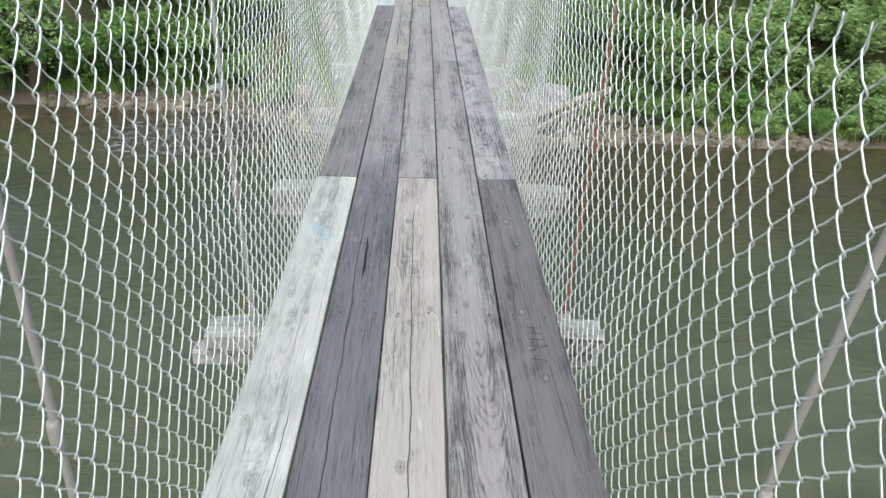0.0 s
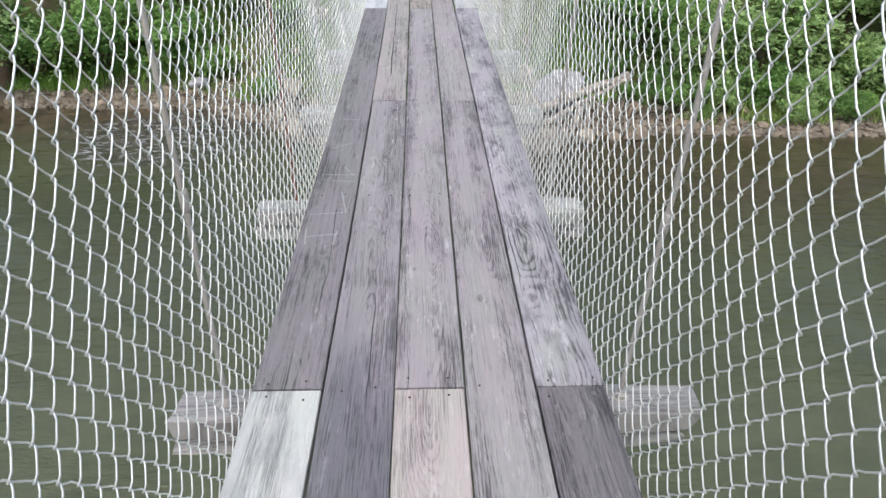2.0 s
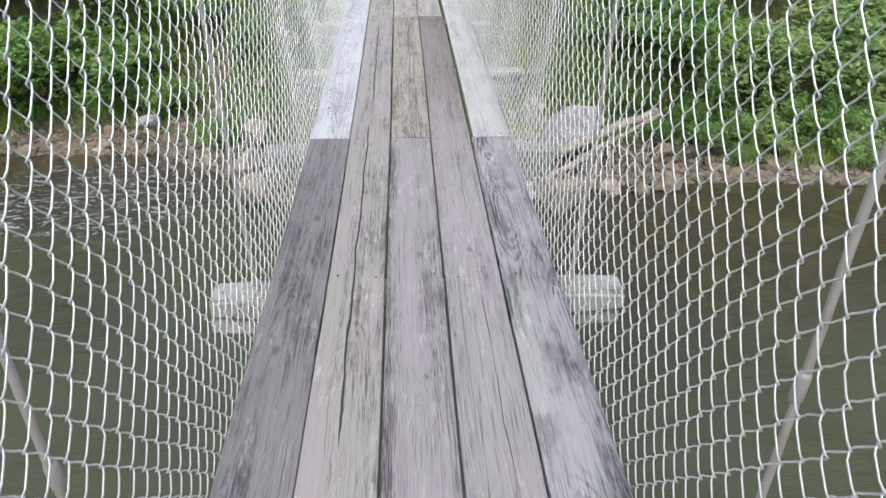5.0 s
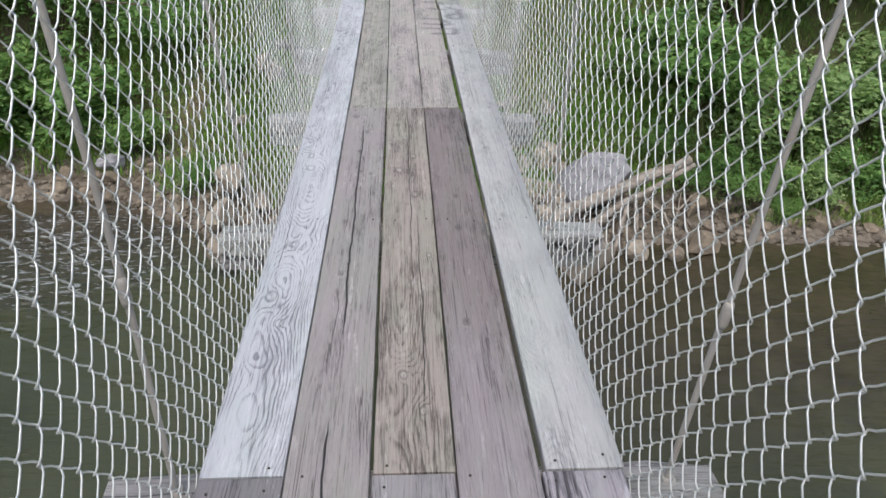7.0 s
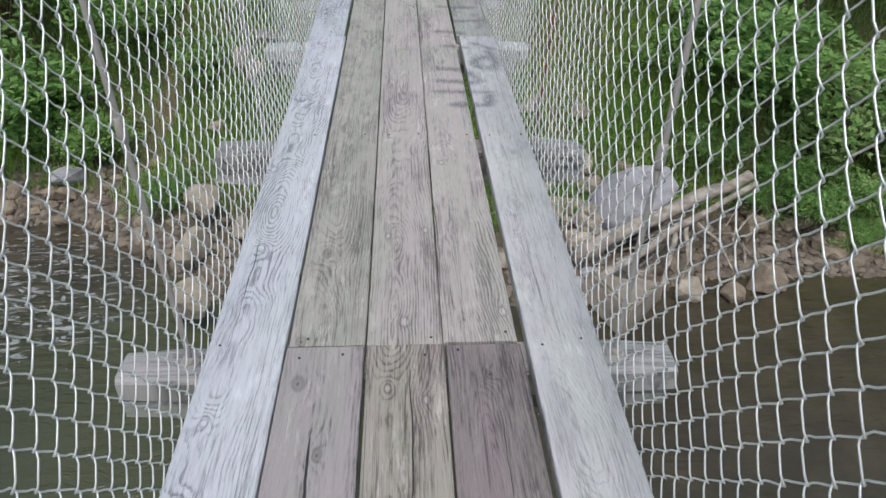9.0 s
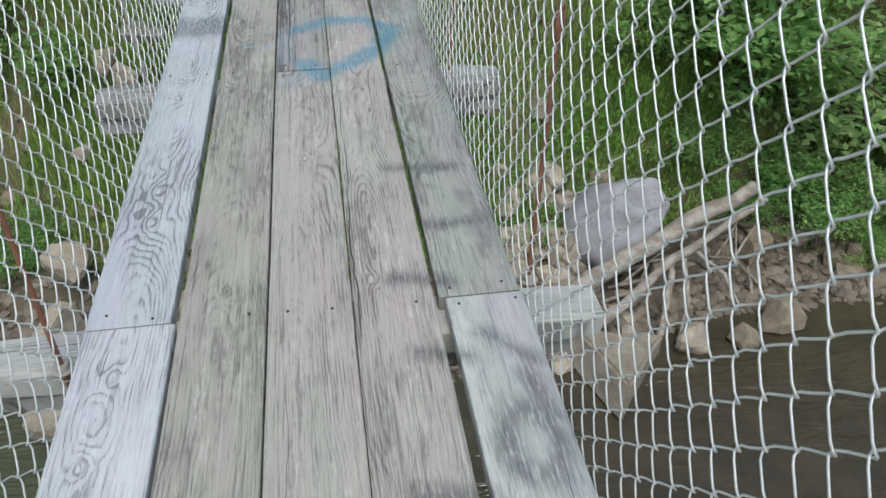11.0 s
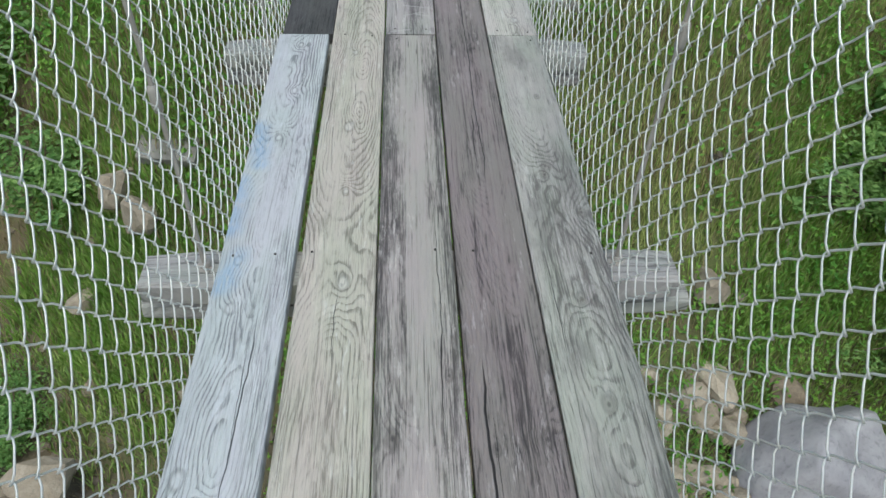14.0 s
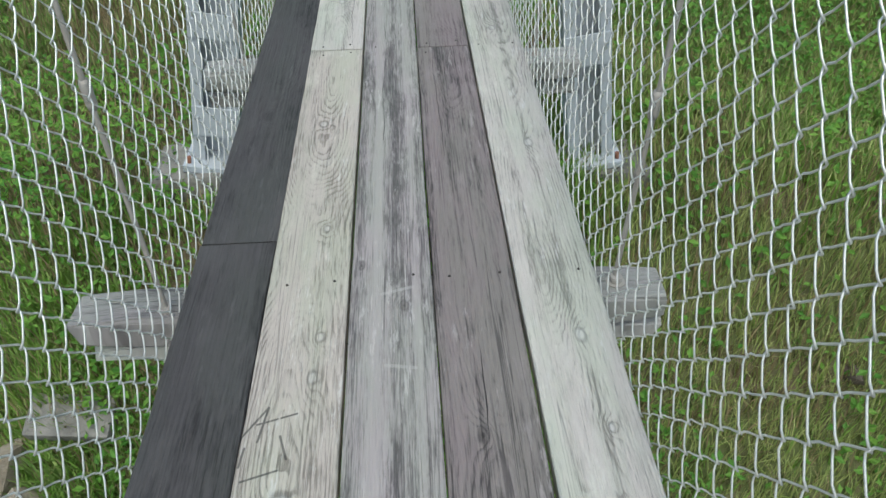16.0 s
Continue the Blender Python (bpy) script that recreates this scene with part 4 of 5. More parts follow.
# ---- towers at the bank ----
def tower_leg(side, x, z, lean):
    """Two flanges joined by a set-back web and batten plates, on a tapering concrete pier."""
    y, H = 19.95, 4.4
    t = thing("bridge_tower_leg", x, y, z, "pale grey steel tower leg with batten plates on a concrete pier", "tower", "tower legs", m=pose(x, y, z, 0, -side * lean))
    for dx in (-0.125, 0.125):
        part("flange", bm_mesh("flange", box_bm(0.035, 0.17, H, 0.004), M_TOWER), t, pose(dx, 0, 0.03 + H / 2))
        part("flange_lip", bm_mesh("flange_lip", box_bm(0.055, 0.014, H, 0.003), M_TOWER), t, pose(dx * 0.80, -0.082, 0.03 + H / 2))
    part("web", bm_mesh("web", box_bm(0.214, 0.012, H, 0.0), M_TOWER), t, pose(0, 0.05, 0.03 + H / 2))
    for i in range(6):
        h = (0.80 if side > 0 else 0.32) + 0.62 * i
        plate = part("batten_plate", bm_mesh("batten_plate", box_bm(0.28, 0.012, 0.15 if i % 2 else 0.20, 0.003), M_TOWER), t, pose(0, -0.096, h))
        for bx in (-0.105, 0.105):
            part("rivet", tube_mesh("rivet", [(bx, -0.006, 0.03), (bx, -0.014, 0.03)], [0.013, 0.008], M_TOWER, 8), plate)
    for h in (0.60, 1.90):
        part("cross_bar", bm_mesh("cross_bar", box_bm(0.80, 0.05, 0.085, 0.004), M_TOWER), t, pose(-side * 0.54, 0.02, h))
        part("cross_bar_flange", bm_mesh("cross_bar_flange", box_bm(0.80, 0.10, 0.012, 0.002), M_TOWER), t, pose(-side * 0.54, -0.01, h + 0.05))
    part("base_plate", bm_mesh("base_plate", box_bm(0.40, 0.34, 0.05, 0.008), M_TOWER), t, pose(0, 0, 0.005))
    bm = box_bm(0.46, 0.44, 1.5, 0.03)
    for v in bm.verts:
        k = 1.0 + 0.30 * (0.75 - v.co.z) / 1.5
        v.co.x, v.co.y = v.co.x * k + 0.008 * noise.noise(v.co * 5), v.co.y * k
    part("pier", bm_mesh("pier", bm, S_CONC), t, pose(side * 0.05, 0, -0.77, 0, side * lean))
    for bx in (-0.165, 0.165):
        for by in (-0.13, 0.13):
            part("bolt", tube_mesh("bolt", [(bx, by, 0.02), (bx, by, 0.075)], [0.014, 0.014], M_RUST, 6), t)


tower_leg(-1, -1.20, -1.46, 10.0)
tower_leg(1, 1.24, -1.56, 7.4)

# ---- rocks ----
def rock_mesh(name, seed, material, detail=1, deep=0.20, smooth=False):
    r = random.Random(seed)
    bm = bmesh.new()
    bmesh.ops.create_icosphere(bm, subdivisions=detail + 1, radius=0.5)
    cuts = []
    for _ in range(9):
        d = Vector((r.gauss(0, 1), r.gauss(0, 1), r.gauss(0, 1))).normalized()
        cuts.append((d, r.uniform(deep, max(0.36, deep + 0.08))))
    o = Vector((r.uniform(0, 99), 0, 0))
    for v in bm.verts:
        for d, h in cuts:
            over = v.co.dot(d) - h
            if over > 0:
                v.co -= d * over * 0.92
        v.co += v.co.normalized() * 0.06 * noise.noise(v.co * 4 + o) + v.co.normalized() * 0.02 * noise.noise(v.co * 14 + o)
    return bm_mesh(name, bm, material, smooth)


ROCKS = {m.name: [rock_mesh("rock", 10 * i + j, m) for j in range(5)] for i, m in enumerate((S_BEIGE, S_BROWN, S_GREY))}
LOOK = {S_BEIGE.name: "beige angular rock on the river bank", S_BROWN.name: "brown wet rock by the waterline", S_GREY.name: "grey rounded rock on the bank"}


def rock(x, y, z, sx, sy, sz, mat, turn=0.0, pick=0, tilt=0.0):
    ob = new("rock", ROCKS[mat.name][pick % 5])
    ob.matrix_basis = pose(x, y, z, tilt, tilt * 0.6, turn) @ Matrix.Diagonal((sx, sy, sz, 1))
    return tagged(ob, LOOK[mat.name], "rock", "river bank rocks")


boulder = new("boulder", rock_mesh("boulder", 78, S_GREY, 3, 0.31, True))
boulder.matrix_basis = pose(3.36, 16.5, -4.2, 8, 5, 30) @ Matrix.Diagonal((1.5, 1.2, 1.25, 1))
tagged(boulder, "large pale grey boulder on the bank", "boulder")


def flat_rock():
    """A three-cornered slab of stone with worn corners."""
    bm = bmesh.new()
    bmesh.ops.create_cone(bm, cap_ends=True, segments=3, radius1=0.66, radius2=0.58, depth=0.42)
    bmesh.ops.bevel(bm, geom=bm.edges[:], offset=0.035, segments=2, affect="EDGES")
    bmesh.ops.triangulate(bm, faces=bm.faces[:])
    bmesh.ops.subdivide_edges(bm, edges=bm.edges[:], cuts=3, use_grid_fill=True)
    for v in bm.verts:
        v.co += v.co.normalized() * (0.05 * noise.noise(v.co * 3.0) + 0.02 * noise.noise(v.co * 9.0))
    ob = new("flat_rock", bm_mesh("flat_rock", bm, S_BEIGE))
    ob.matrix_basis = pose(2.80, 14.74, -4.70, 6, -7, 168)
    return tagged(ob, "flat three-cornered beige rock standing in the shallows", "rock", "river bank rocks")


flat_rock()
rock(3.75, 15.0, -4.78, 0.62, 0.5, 0.45, S_BEIGE, 35, 2, 8)
rock(4.35, 14.95, -4.80, 0.5, 0.4, 0.36, S_BROWN, 80, 0, 5)
rock(-5.5, 18.0, float(ground_z(-5.5, 18.0)) + 0.12, 0.62, 0.5, 0.5, S_GREY, 20, 1, 6)
rock(-2.67, 14.6, -4.50, 0.72, 0.6, 0.72, S_BEIGE, 40, 2)
rock(-2.97, 15.82, -4.48, 0.75, 0.6, 0.62, S_BEIGE, 75, 3)
rock(-2.92, 16.58, -4.20, 0.74, 0.6, 0.66, S_BEIGE, 15, 2, 12)
rock(-2.32, 16.18, -4.42, 0.46, 0.38, 0.42, S_BEIGE, 55, 0)
rock(-1.6, 15.9, -4.45, 0.6, 0.5, 0.45, S_BEIGE, 115, 1)
rock(4.95, 15.15, -4.75, 0.8, 0.55, 0.55, S_BROWN, 10, 3, 10)
rock(-2.50, 18.55, -2.72, 0.50, 0.42, 0.42, S_BEIGE, 60, 1)
rock(-2.28, 18.25, -2.86, 0.55, 0.45, 0.45, S_BEIGE, 130, 2)
# a flat stone, sharing the concrete material of the piers
slab = new("concrete_block", bm_mesh("concrete_block", box_bm(0.50, 0.26, 0.12, 0.02), S_CONC))
slab.matrix_basis = pose(-2.04, 18.66, float(ground_z(-2.04, 18.66)) + 0.05, 22, 4, -3)
tagged(slab, "flat brownish grey stone lying in the grass", "block")
rng = random.Random(31)
for i in range(22):
    x, y, s = rng.uniform(1.5, 2.9), rng.uniform(15.7, 17.3), rng.uniform(0.28, 0.52)
    rock(x, y, float(ground_z(x, y)) + s * 0.10, s * rng.uniform(0.9, 1.4), s, s * rng.uniform(0.6, 0.95), S_BEIGE, rng.uniform(0, 360), i, rng.uniform(-20, 20))
for i in range(15):
    x, y, s = rng.uniform(2.15, 2.8), rng.uniform(16.0, 17.3), rng.uniform(0.26, 0.44)
    rock(x, y, float(ground_z(x, y)) + s * 0.28, s * rng.uniform(0.9, 1.3), s, s * rng.uniform(0.7, 1.0), S_BEIGE, rng.uniform(0, 360), i, rng.uniform(-20, 20))
rng = random.Random(23)
for i in range(190):
    u = rng.random()
    if u < 0.40:
        x = rng.uniform(3.6, 10.5)
        y = float(np.interp(x, SHORE_X, SHORE_Y)) + rng.uniform(-0.15, 1.3)
    elif u < 0.68:
        x, y = rng.uniform(1.2, 3.4), rng.uniform(14.8, 18.0)
    elif u < 0.88:
        x = rng.uniform(-4.2, 1.0)
        y = float(np.interp(x, SHORE_X, SHORE_Y)) + rng.uniform(0.0, 2.6)
    else:
        x = rng.uniform(-11, -4.5)
        y = float(np.interp(x, SHORE_X, SHORE_Y)) + rng.uniform(-0.1, 0.6)
    s = rng.uniform(0.16, 0.42) * (1.25 if rng.random() < 0.2 else 1)
    mat = rng.choice((S_BEIGE, S_BROWN, S_BROWN, S_BROWN)) if u > 0.68 else rng.choice((S_BEIGE, S_BEIGE, S_BROWN, S_GREY)) if u > 0.4 else S_BROWN if x > 5 or rng.random() < 0.7 else S_BEIGE
    rock(x, y, float(ground_z(x, y)) + s * 0.12, s * rng.uniform(0.9, 1.4), s, s * rng.uniform(0.6, 0.95), mat, rng.uniform(0, 360), i, rng.uniform(-15, 15))

# small stones between the rocks
def gravel(count, seed):
    bm = bmesh.new()
    bmesh.ops.create_icosphere(bm, subdivisions=1, radius=1.0)
    bv = np.array([tuple(v.co) for v in bm.verts])
    bf = np.array([[v.index for v in f.verts] for f in bm.faces])
    bm.free()
    g = np.random.default_rng(seed)
    X = g.uniform(-10, 11, count)
    D = g.exponential(0.55, count) - 0.25
    Y = np.interp(X, SHORE_X, SHORE_Y) + D
    S = g.uniform(0.03, 0.10, (count, 1, 1)) * g.uniform(0.7, 1.3, (count, 1, 3)) * np.array([1.0, 1.0, 0.65])
    V = bv[None] * (1 + g.uniform(-0.28, 0.28, (count, len(bv), 1))) * S
    V = V + np.stack([X, Y, ground_z(X, Y) + 0.01], 1)[:, None]
    F = (bf[None] + (np.arange(count) * len(bv))[:, None, None]).reshape(-1, 3)
    return tagged(new("gravel", mesh_from("gravel", V.reshape(-1, 3), F, S_GRAVEL)), "mixed brown and beige gravel along the waterline", "gravel", kind="stuff")


gravel(5200, 6)

# ---- driftwood ----
n = Nodes("driftwood_bark")
dp = n.pos()
da = n.noise(n.vec("MULTIPLY", dp, (6, 6, 14)), 1.0, 5.0)
db = n.noise(dp, 40.0, 3.0)
M_DRIFT = n.finish(n.mix(n.ramp(da, 0.35, 0.65), (0.38, 0.34, 0.29), (0.21, 0.175, 0.14)), 0.9, n.math("ADD", da, db), 0.6, 0.01)


def branch(points, r0, r1, material, seed, sides=9):
    """A crooked tapering limb through the points."""
    r = random.Random(seed)
    pts, rad = [], []
    steps = 5
    total = (len(points) - 1) * steps
    for i in range(len(points) - 1):
        for s in range(steps + (i == len(points) - 2)):
            f = s / steps
            p = Vector(points[i]).lerp(Vector(points[i + 1]), f)
            q = (i * steps + s) / total
            w = (r0 + (r1 - r0) * q)
            pts.append(p + Vector((r.uniform(-1, 1), r.uniform(-1, 1), r.uniform(-1, 1))) * w * 0.35)
            rad.append(w * r.uniform(0.88, 1.12))
    return tube_mesh("limb", pts, rad, material, sides)


log = thing("driftwood_log", 3.6, 15.8, -4.45, "pale bleached driftwood trunk stranded across the rocks", "driftwood", "driftwood")
O = Vector((3.6, 15.8, -4.45))
part("trunk", branch([Vector(p) - O for p in ((2.3, 15.45, -4.45), (3.5, 15.95, -4.2), (4.9, 16.35, -3.75))], 0.12, 0.085, M_DRIFT, 3, 11), log)
part("limb", branch([Vector(p) - O for p in ((2.5, 15.0, -4.60), (3.75, 15.72, -4.22), (4.9, 16.05, -3.72))], 0.065, 0.04, M_DRIFT, 4), log)
part("limb", branch([Vector(p) - O for p in ((3.75, 15.72, -4.22), (3.5, 15.2, -4.6), (3.35, 14.9, -4.9))], 0.05, 0.03, M_DRIFT, 5), log)
part("limb", branch([Vector(p) - O for p in ((3.9, 15.78, -4.2), (3.85, 15.35, -4.55), (3.6, 14.95, -4.85))], 0.035, 0.018, M_DRIFT, 6), log)
part("limb", branch([Vector(p) - O for p in ((4.0, 15.85, -4.15), (4.35, 15.6, -4.4), (4.5, 15.3, -4.7))], 0.03, 0.015, M_DRIFT, 7), log)

rng = random.Random(51)
for i in range(12):
    x, y = rng.uniform(2.9, 4.8), rng.uniform(15.1, 16.3)
    z = float(ground_z(x, y))
    a, l = rng.gauss(0.5, 0.5), rng.uniform(0.4, 1.1)
    dx, dy = math.cos(a) * l, math.sin(a) * l * 0.7
    stick = new("driftwood_stick", branch([(0, 0, 0.02), (dx * 0.5, dy * 0.5, rng.uniform(0.10, 0.25)), (dx, dy, rng.uniform(0.05, 0.40))], rng.uniform(0.014, 0.030), 0.008, M_DRIFT, i, 6))
    stick.matrix_basis = pose(x, y, z + 0.03)
    tagged(stick, "thin bleached driftwood stick caught among the rocks", "driftwood", "driftwood")

# ---- grass, weeds and shrubs on the bank ----
def blades(count, seed, region, height, width, material, name, label, dense=None):
    g = np.random.default_rng(seed)
    x0, x1, d0, d1 = region
    X = g.uniform(x0, x1, count)
    Y = np.interp(X, SHORE_X, SHORE_Y) + g.uniform(d0, d1, count)
    patch = np.sin(1.9 * X + 0.7 * Y) + np.sin(1.3 * Y - 0.9 * X + 1.0) + 0.7 * np.sin(4.3 * X - 2.1 * Y)
    keep = g.random(count) < np.clip(0.42 + 0.36 * patch if dense is None else dense + 0 * patch, 0.04, 1)
    X, Y = X[keep], Y[keep]
    m = len(X)
    Z = ground_z(X, Y) - 0.02
    H = height * g.uniform(0.45, 1.25, m)
    Wd = width * g.uniform(0.6, 1.3, m)
    th, lean = g.uniform(0, 2 * np.pi, m), g.uniform(0.1, 0.7, m)
    rx, ry = np.cos(th), np.sin(th)
    lx, ly = -np.sin(th) * lean, np.cos(th) * lean
    root = np.stack([X, Y, Z], 1)
    R = np.stack([rx, ry, 0 * rx], 1) * Wd[:, None]
    mid = root + np.stack([lx * H * 0.35, ly * H * 0.35, H * 0.6], 1)
    tip = root + np.stack([lx * H, ly * H, H * 0.95], 1)
    V = np.stack([root - R, root + R, mid + R * 0.8, mid - R * 0.8, tip], 1).reshape(-1, 3)
    b = np.arange(m)[:, None] * 5
    Fq = np.concatenate([b + np.array([[0, 1, 2]]), b + np.array([[0, 2, 3]]), b + np.array([[3, 2, 4]])], 0)
    ob = new(name, mesh_from(name, V, Fq, material))
    return tagged(ob, label, "grass", kind="stuff")


blades(150000, 1, (-9, 10, 1.3, 9.0), 0.21, 0.008, F_GRASS, "grass", "uneven green grass growing over the bank")
blades(100000, 3, (-4.5, 6.5, 1.8, 8.5), 0.17, 0.006, F_GRASS, "short_grass", "short green grass under the end of the bridge")
blades(70000, 2, (-9, 9, 1.2, 9.5), 0.24, 0.004, F_DRY, "dry_grass", "straw coloured dead grass among the green", 0.5)

blades(13000, 12, (-5, -0.6, 3.2, 9.0), 0.28, 0.005, F_DRY, "dead_grass", "brown dead grass stems beside the end of the bridge", 0.7)
blades(52000, 9, (1.2, 6.5, 3.0, 9.0), 0.23, 0.0045, F_STRAW, "yellow_grass", "tall yellowing grass beside the end of the bridge", 0.8)

blades(16000, 16, (1.2, 7.0, 3.4, 9.5), 0.22, 0.006, F_DRY, "withered_grass", "withered brown grass mixed into the green beside the bridge", 0.75)
blades(24000, 14, (0.9, 5.5, 2.3, 5.6), 0.22, 0.007, F_FRESH, "fresh_grass", "fresh bright green grass beside the end of the bridge")
blades(30000, 15, (-6.0, -0.8, 2.0, 5.2), 0.20, 0.007, F_FRESH, "young_grass", "young bright green grass in patches on the bank")


def leaf_quads(P, N, size, g):
    """Folded leaf shapes (two quads) at P, facing about N."""
    m = len(P)
    t = np.cross(N, g.normal(size=(m, 3)))
    t /= np.linalg.norm(t, axis=1, keepdims=True)
    b = np.cross(N, t)
    s = (size * g.uniform(0.6, 1.35, m))[:, None]
    a0, a1 = P - t * s, P + t * s
    c = P - N * s * 0.15
    l, r = P + b * s * 0.55 + N * s * 0.12, P - b * s * 0.55 + N * s * 0.12
    V = np.stack([a0, c, a1, l, r], 1).reshape(-1, 3)
    k = np.arange(m)[:, None] * 5
    F = np.concatenate([k + np.array([[0, 1, 3]]), k + np.array([[1, 2, 3]]), k + np.array([[0, 4, 1]]), k + np.array([[1, 4, 2]])], 0)
    return V, F


def weeds(count, seed, region, size, name, label, bare=-0.5):
    g = np.random.default_rng(seed)
    x0, x1, d0, d1 = region
    n0 = count // 9
    cx = g.uniform(x0, x1, n0)
    cy = np.interp(cx, SHORE_X, SHORE_Y) + g.uniform(d0, d1, n0)
    ok = (np.sin(1.3 * cx + 2.0) + np.sin(1.1 * cy + 0.8 * cx)) > bare
    ok &= ~((cx < -0.6) & (cx > -5) & (cy > 17.6) & (g.random(n0) < 0.2))
    cx, cy = cx[ok], cy[ok]
    X = np.repeat(cx, 9) + g.normal(0, 0.10, len(cx) * 9)
    Y = np.repeat(cy, 9) + g.normal(0, 0.10, len(cx) * 9)
    Z = ground_z(X, Y) + g.uniform(0.03, 0.26, len(X))
    N = g.normal(0, 0.45, (len(X), 3)) + np.array([0, -0.2, 1.0])
    N /= np.linalg.norm(N, axis=1, keepdims=True)
    V, F = leaf_quads(np.stack([X, Y, Z], 1), N, size, g)
    return tagged(new(name, mesh_from(name, V, F, F_WEED)), label, "weeds", kind="stuff")


weeds(85000, 5, (-8, 8, 1.3, 7.5), 0.025, "weeds", "bright green low broad leaved weeds on the bank")
weeds(3600, 41, (1.0, 5.5, 3.0, 8.5), 0.034, "broad_weeds", "clumps of larger broad leaved weeds among the tall grass", -2.1)
weeds(4500, 42, (-5.5, -0.8, 2.4, 7.0), 0.036, "leafy_weeds", "scattered leafy green weeds among the short grass")

M_STEM = stone("shrub_bark", (0.17, 0.12, 0.08), (0.09, 0.065, 0.045), 12.0)


def shrub_parts(seed, leaves, size, look=None):
    """Stems and a ragged crown of leaves gathered in sprays, about one metre in radius."""
    r, g = random.Random(seed), np.random.default_rng(seed)
    stems, tips = [], []
    for i in range(9):
        a, l = r.uniform(0, 6.28), r.uniform(0.2, 0.9)
        top = Vector((math.cos(a) * l, math.sin(a) * l, r.uniform(0.7, 1.5) - 0.4 * l))
        mid = top * 0.5 + Vector((r.uniform(-.1, .1), r.uniform(-.1, .1), 0.15))
        stems.append([Vector((r.uniform(-.12, .12), r.uniform(-.12, .12), -0.15)), mid, top])
        tips += [mid, top]
        for _ in range(4):
            q = mid.lerp(top, r.uniform(0.1, 1)) + Vector((r.gauss(0, .28), r.gauss(0, .28), r.gauss(0, .2)))
            stems.append([mid.lerp(top, 0.3), q])
            tips.append(q)
    vs, fs = [], []
    for s in stems:
        v, f = tube_arrays(s, [0.016 - 0.005 * j for j in range(len(s))], 5)
        fs += [tuple(k + len(vs) for k in q) for q in f]
        vs += v
    stem = mesh_from("stem", np.array([tuple(v) for v in vs]), fs, M_STEM, True)
    T = np.array([tuple(t) for t in tips])
    C = T[g.integers(0, len(T), leaves // 14)] + g.normal(0, 0.13, (leaves // 14, 3))
    P = np.repeat(C, 14, 0) + g.normal(0, 1, (len(C) * 14, 3)) * np.array([0.10, 0.10, 0.055])
    P[:, 2] = np.maximum(P[:, 2], 0.02)
    N = g.normal(0, 0.5, P.shape) + np.array([0, 0, 1.0])
    N /= np.linalg.norm(N, axis=1, keepdims=True)
    V, F = leaf_quads(P, N, size, g)
    return stem, mesh_from("foliage", V, F, look or F_LEAF)


KINDS = [shrub_parts(31, 4200, 0.050), shrub_parts(32, 3400, 0.062), shrub_parts(33, 4800, 0.040), shrub_parts(34, 4200, 0.055, F_PALE)]
first = []
for stem, leaf in KINDS:
    s = thing("shrub", 0, 0, 0, "dense leafy green shrub on the river bank", "shrub", "bank shrubs")
    part("stem", stem, s)
    part("foliage", leaf, s)
    first.append(s)
SPOTS = [(5.6, 18.2, 1.5, 0), (7.4, 17.6, 1.4, 3), (9.4, 17.9, 1.6, 3), (6.6, 19.6, 1.8, 3), (8.6, 19.8, 2.0, 3),
         (11.2, 18.6, 1.8, 3), (13.2, 18.4, 2.0, 3), (10.8, 20.6, 2.2, 3), (15.5, 18.8, 2.2, 3), (13.0, 21.5, 2.2, 3), (16.5, 22, 2.4, 3), (6.3, 16.7, 0.8, 2), (8.3, 16.4, 0.8, 1), (10.7, 17.1, 1.2, 3), (9.4, 16.5, 0.8, 3), (12.0, 16.9, 1.1, 3), (13.6, 16.8, 1.2, 3), (7.3, 16.5, 0.6, 3), (8.8, 15.9, 0.5, 3), (10.2, 15.9, 0.6, 0), (11.4, 16.0, 0.6, 3), (12.8, 16.1, 0.7, 3), (14.4, 16.4, 0.8, 3), (6.7, 16.1, 0.4, 2),
         (-6.2, 19.0, 1.3, 1), (-8.0, 19.2, 1.6, 0), (-9.8, 19.0, 1.6, 2), (-11.6, 19.2, 1.9, 1), (-7.0, 20.8, 1.9, 2), (-9.4, 21.0, 2.1, 0), (-13.6, 19.3, 2.1, 0),
         (-4.6, 20.2, 1.1, 2), (-5.2, 18.4, 0.7, 0), (-15.6, 19.8, 2.2, 2), (-3.2, 18.9, 0.55, 1), (-3.6, 17.2, 0.5, 2), (4.9, 17.6, 0.6, 2), (5.9, 17.2, 0.55, 1), (5.3, 16.8, 0.4, 2), (4.5, 18.6, 0.7, 0)]
rng = random.Random(8)
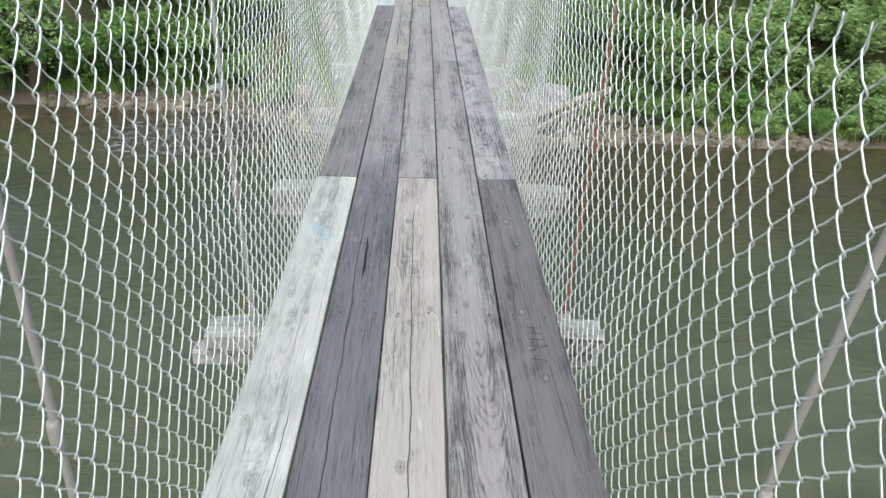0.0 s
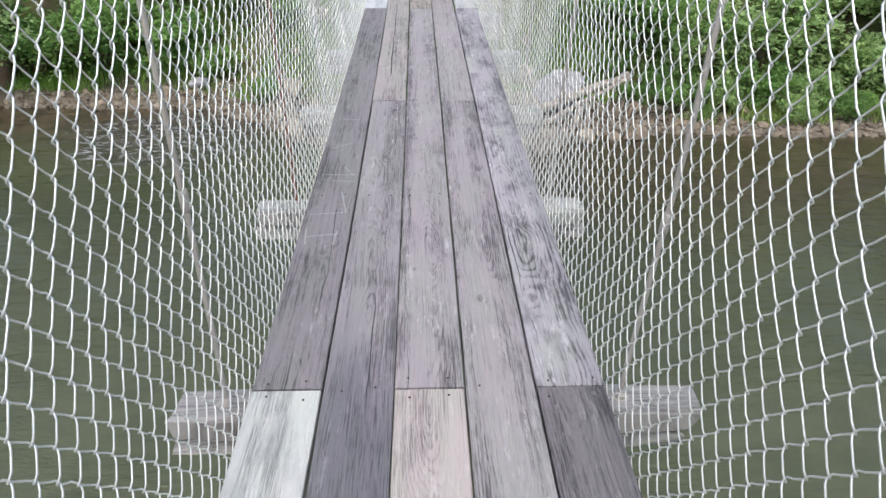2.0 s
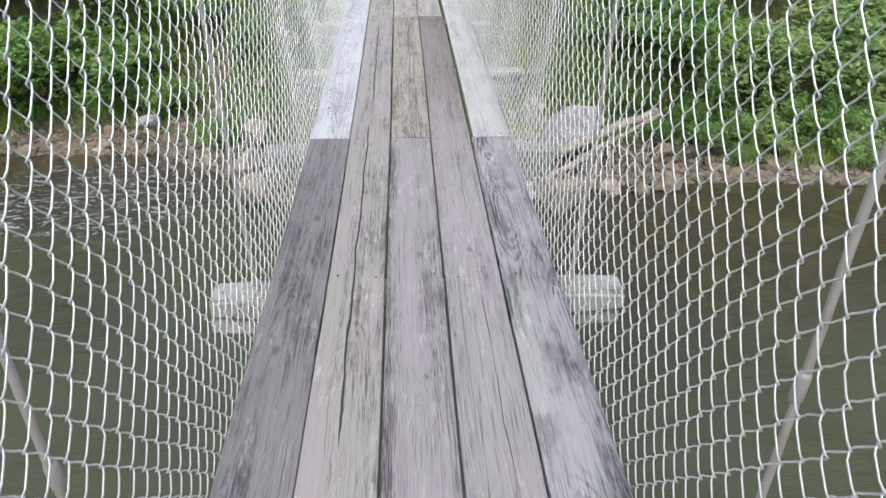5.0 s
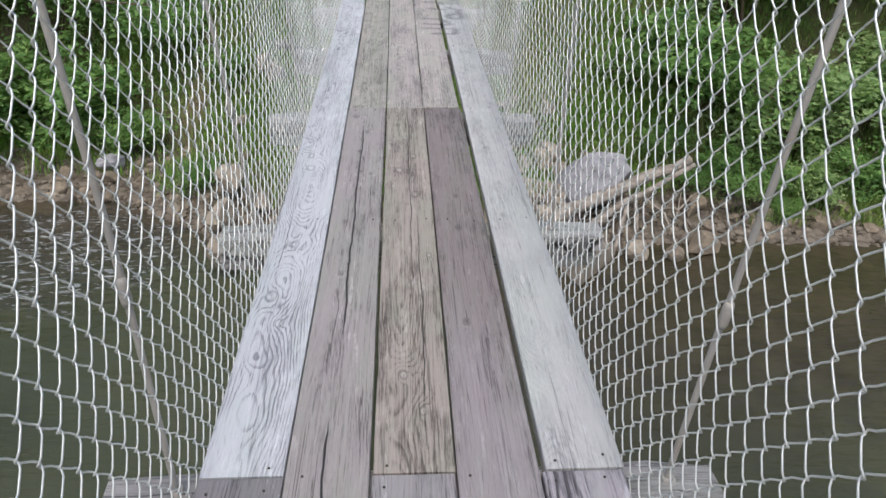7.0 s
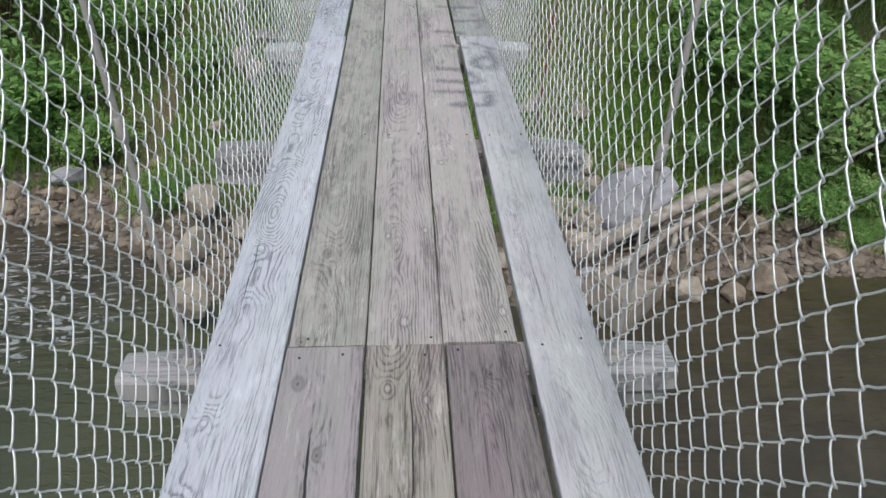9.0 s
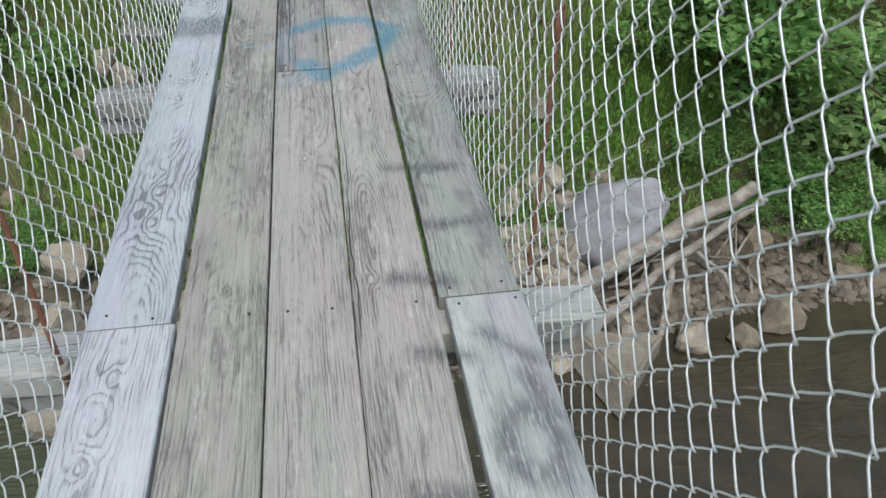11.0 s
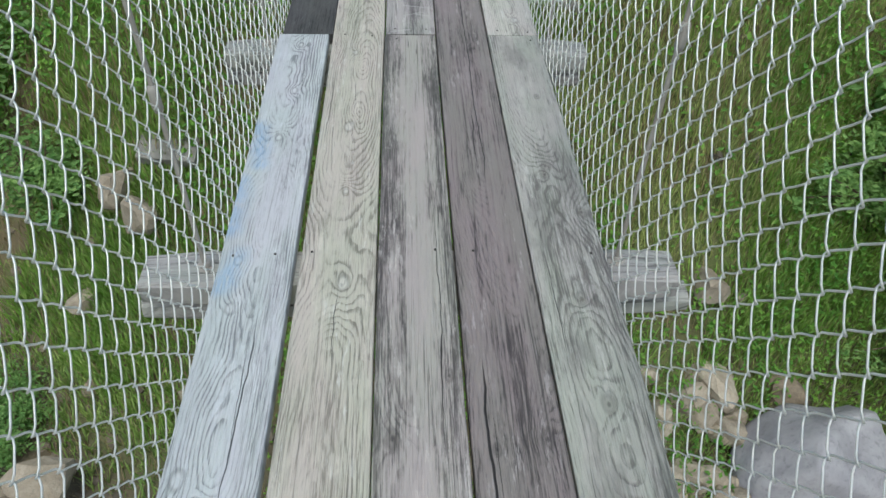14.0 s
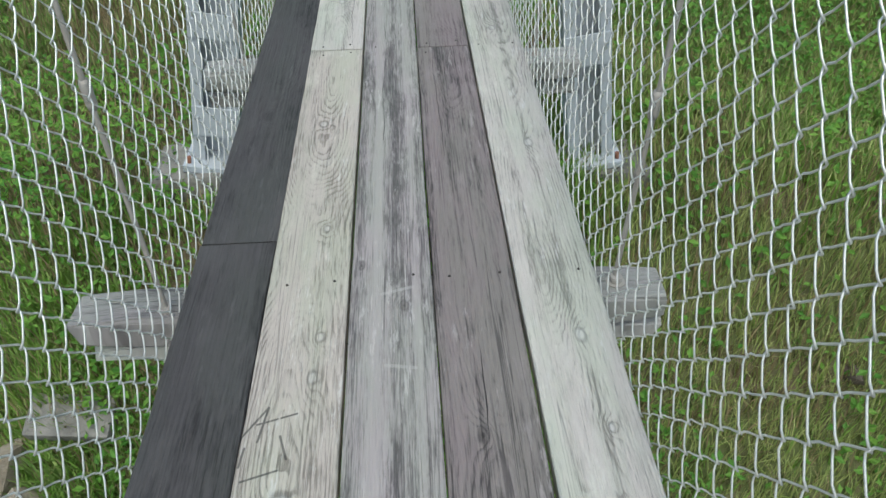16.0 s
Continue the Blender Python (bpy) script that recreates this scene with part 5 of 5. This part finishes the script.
for i, (x, y, s, kind) in enumerate(SPOTS):
    m = pose(x, y, float(ground_z(x, y)), 0, 0, rng.uniform(0, 360))
    ob = first[kind]
    if any(q[3] == kind for q in SPOTS[:i]):
        ob = copy_thing(ob, m)
    ob.matrix_basis = m @ Matrix.Diagonal((s, s, s * 0.85, 1))

# pale growth hanging over the water's edge further along
blades(17000, 21, (5.8, 15, 0.3, 2.6), 0.32, 0.010, F_GRASS, "bank_grass", "long green grass in clumps above the water's edge")
blades(16000, 22, (-14, -3.6, 0.6, 2.4), 0.26, 0.009, F_FRESH, "shore_grass", "long green grass in clumps along the far shore")


def tree(x, y, trunk_r, seed):
    """A leaning trunk with limbs and a loose crown of leaves in sprays."""
    r, g = random.Random(seed), np.random.default_rng(seed)
    t = thing("tree", x, y, float(ground_z(x, y)) - 0.1, "leaning bank tree with a grey brown trunk and light green leaves", "tree", "bank trees")
    spine = [Vector((0, 0, 0)), Vector((0.05, -0.05, 1.4)), Vector((-0.1, -0.25, 2.9)), Vector((0.1, -0.4, 4.6))]
    part("trunk", branch(spine, trunk_r, trunk_r * 0.45, M_STEM, seed, 12), t)
    tips = []
    for i in range(11):
        f = r.uniform(0.9, 2.9)
        a = spine[int(f)].lerp(spine[min(int(f) + 1, 3)], f % 1)
        w = r.uniform(0, 6.28)
        end = a + Vector((math.cos(w) * r.uniform(0.9, 1.9), math.sin(w) * r.uniform(0.9, 1.9), r.uniform(-0.5, 1.1)))
        mid = a.lerp(end, 0.5) + Vector((0, 0, 0.2))
        part("limb", branch([a, mid, end], trunk_r * 0.22, trunk_r * 0.05, M_STEM, seed + i, 6), t)
        tips += [tuple(mid), tuple(end), tuple(end + Vector((r.gauss(0, 0.3), r.gauss(0, 0.3), -0.3)))]
    T = np.array(tips)
    C = T[g.integers(0, len(T), 330)] + g.normal(0, 0.30, (330, 3))
    P = np.repeat(C, 14, 0) + g.normal(0, 1, (330 * 14, 3)) * np.array([0.13, 0.13, 0.07])
    N = g.normal(0, 0.5, P.shape) + np.array([0, 0, 1.0])
    N /= np.linalg.norm(N, axis=1, keepdims=True)
    V, F = leaf_quads(P, N, 0.062, g)
    part("crown", mesh_from("crown", V, F, F_PALE), t)


tree(-10.4, 18.3, 0.24, 61)
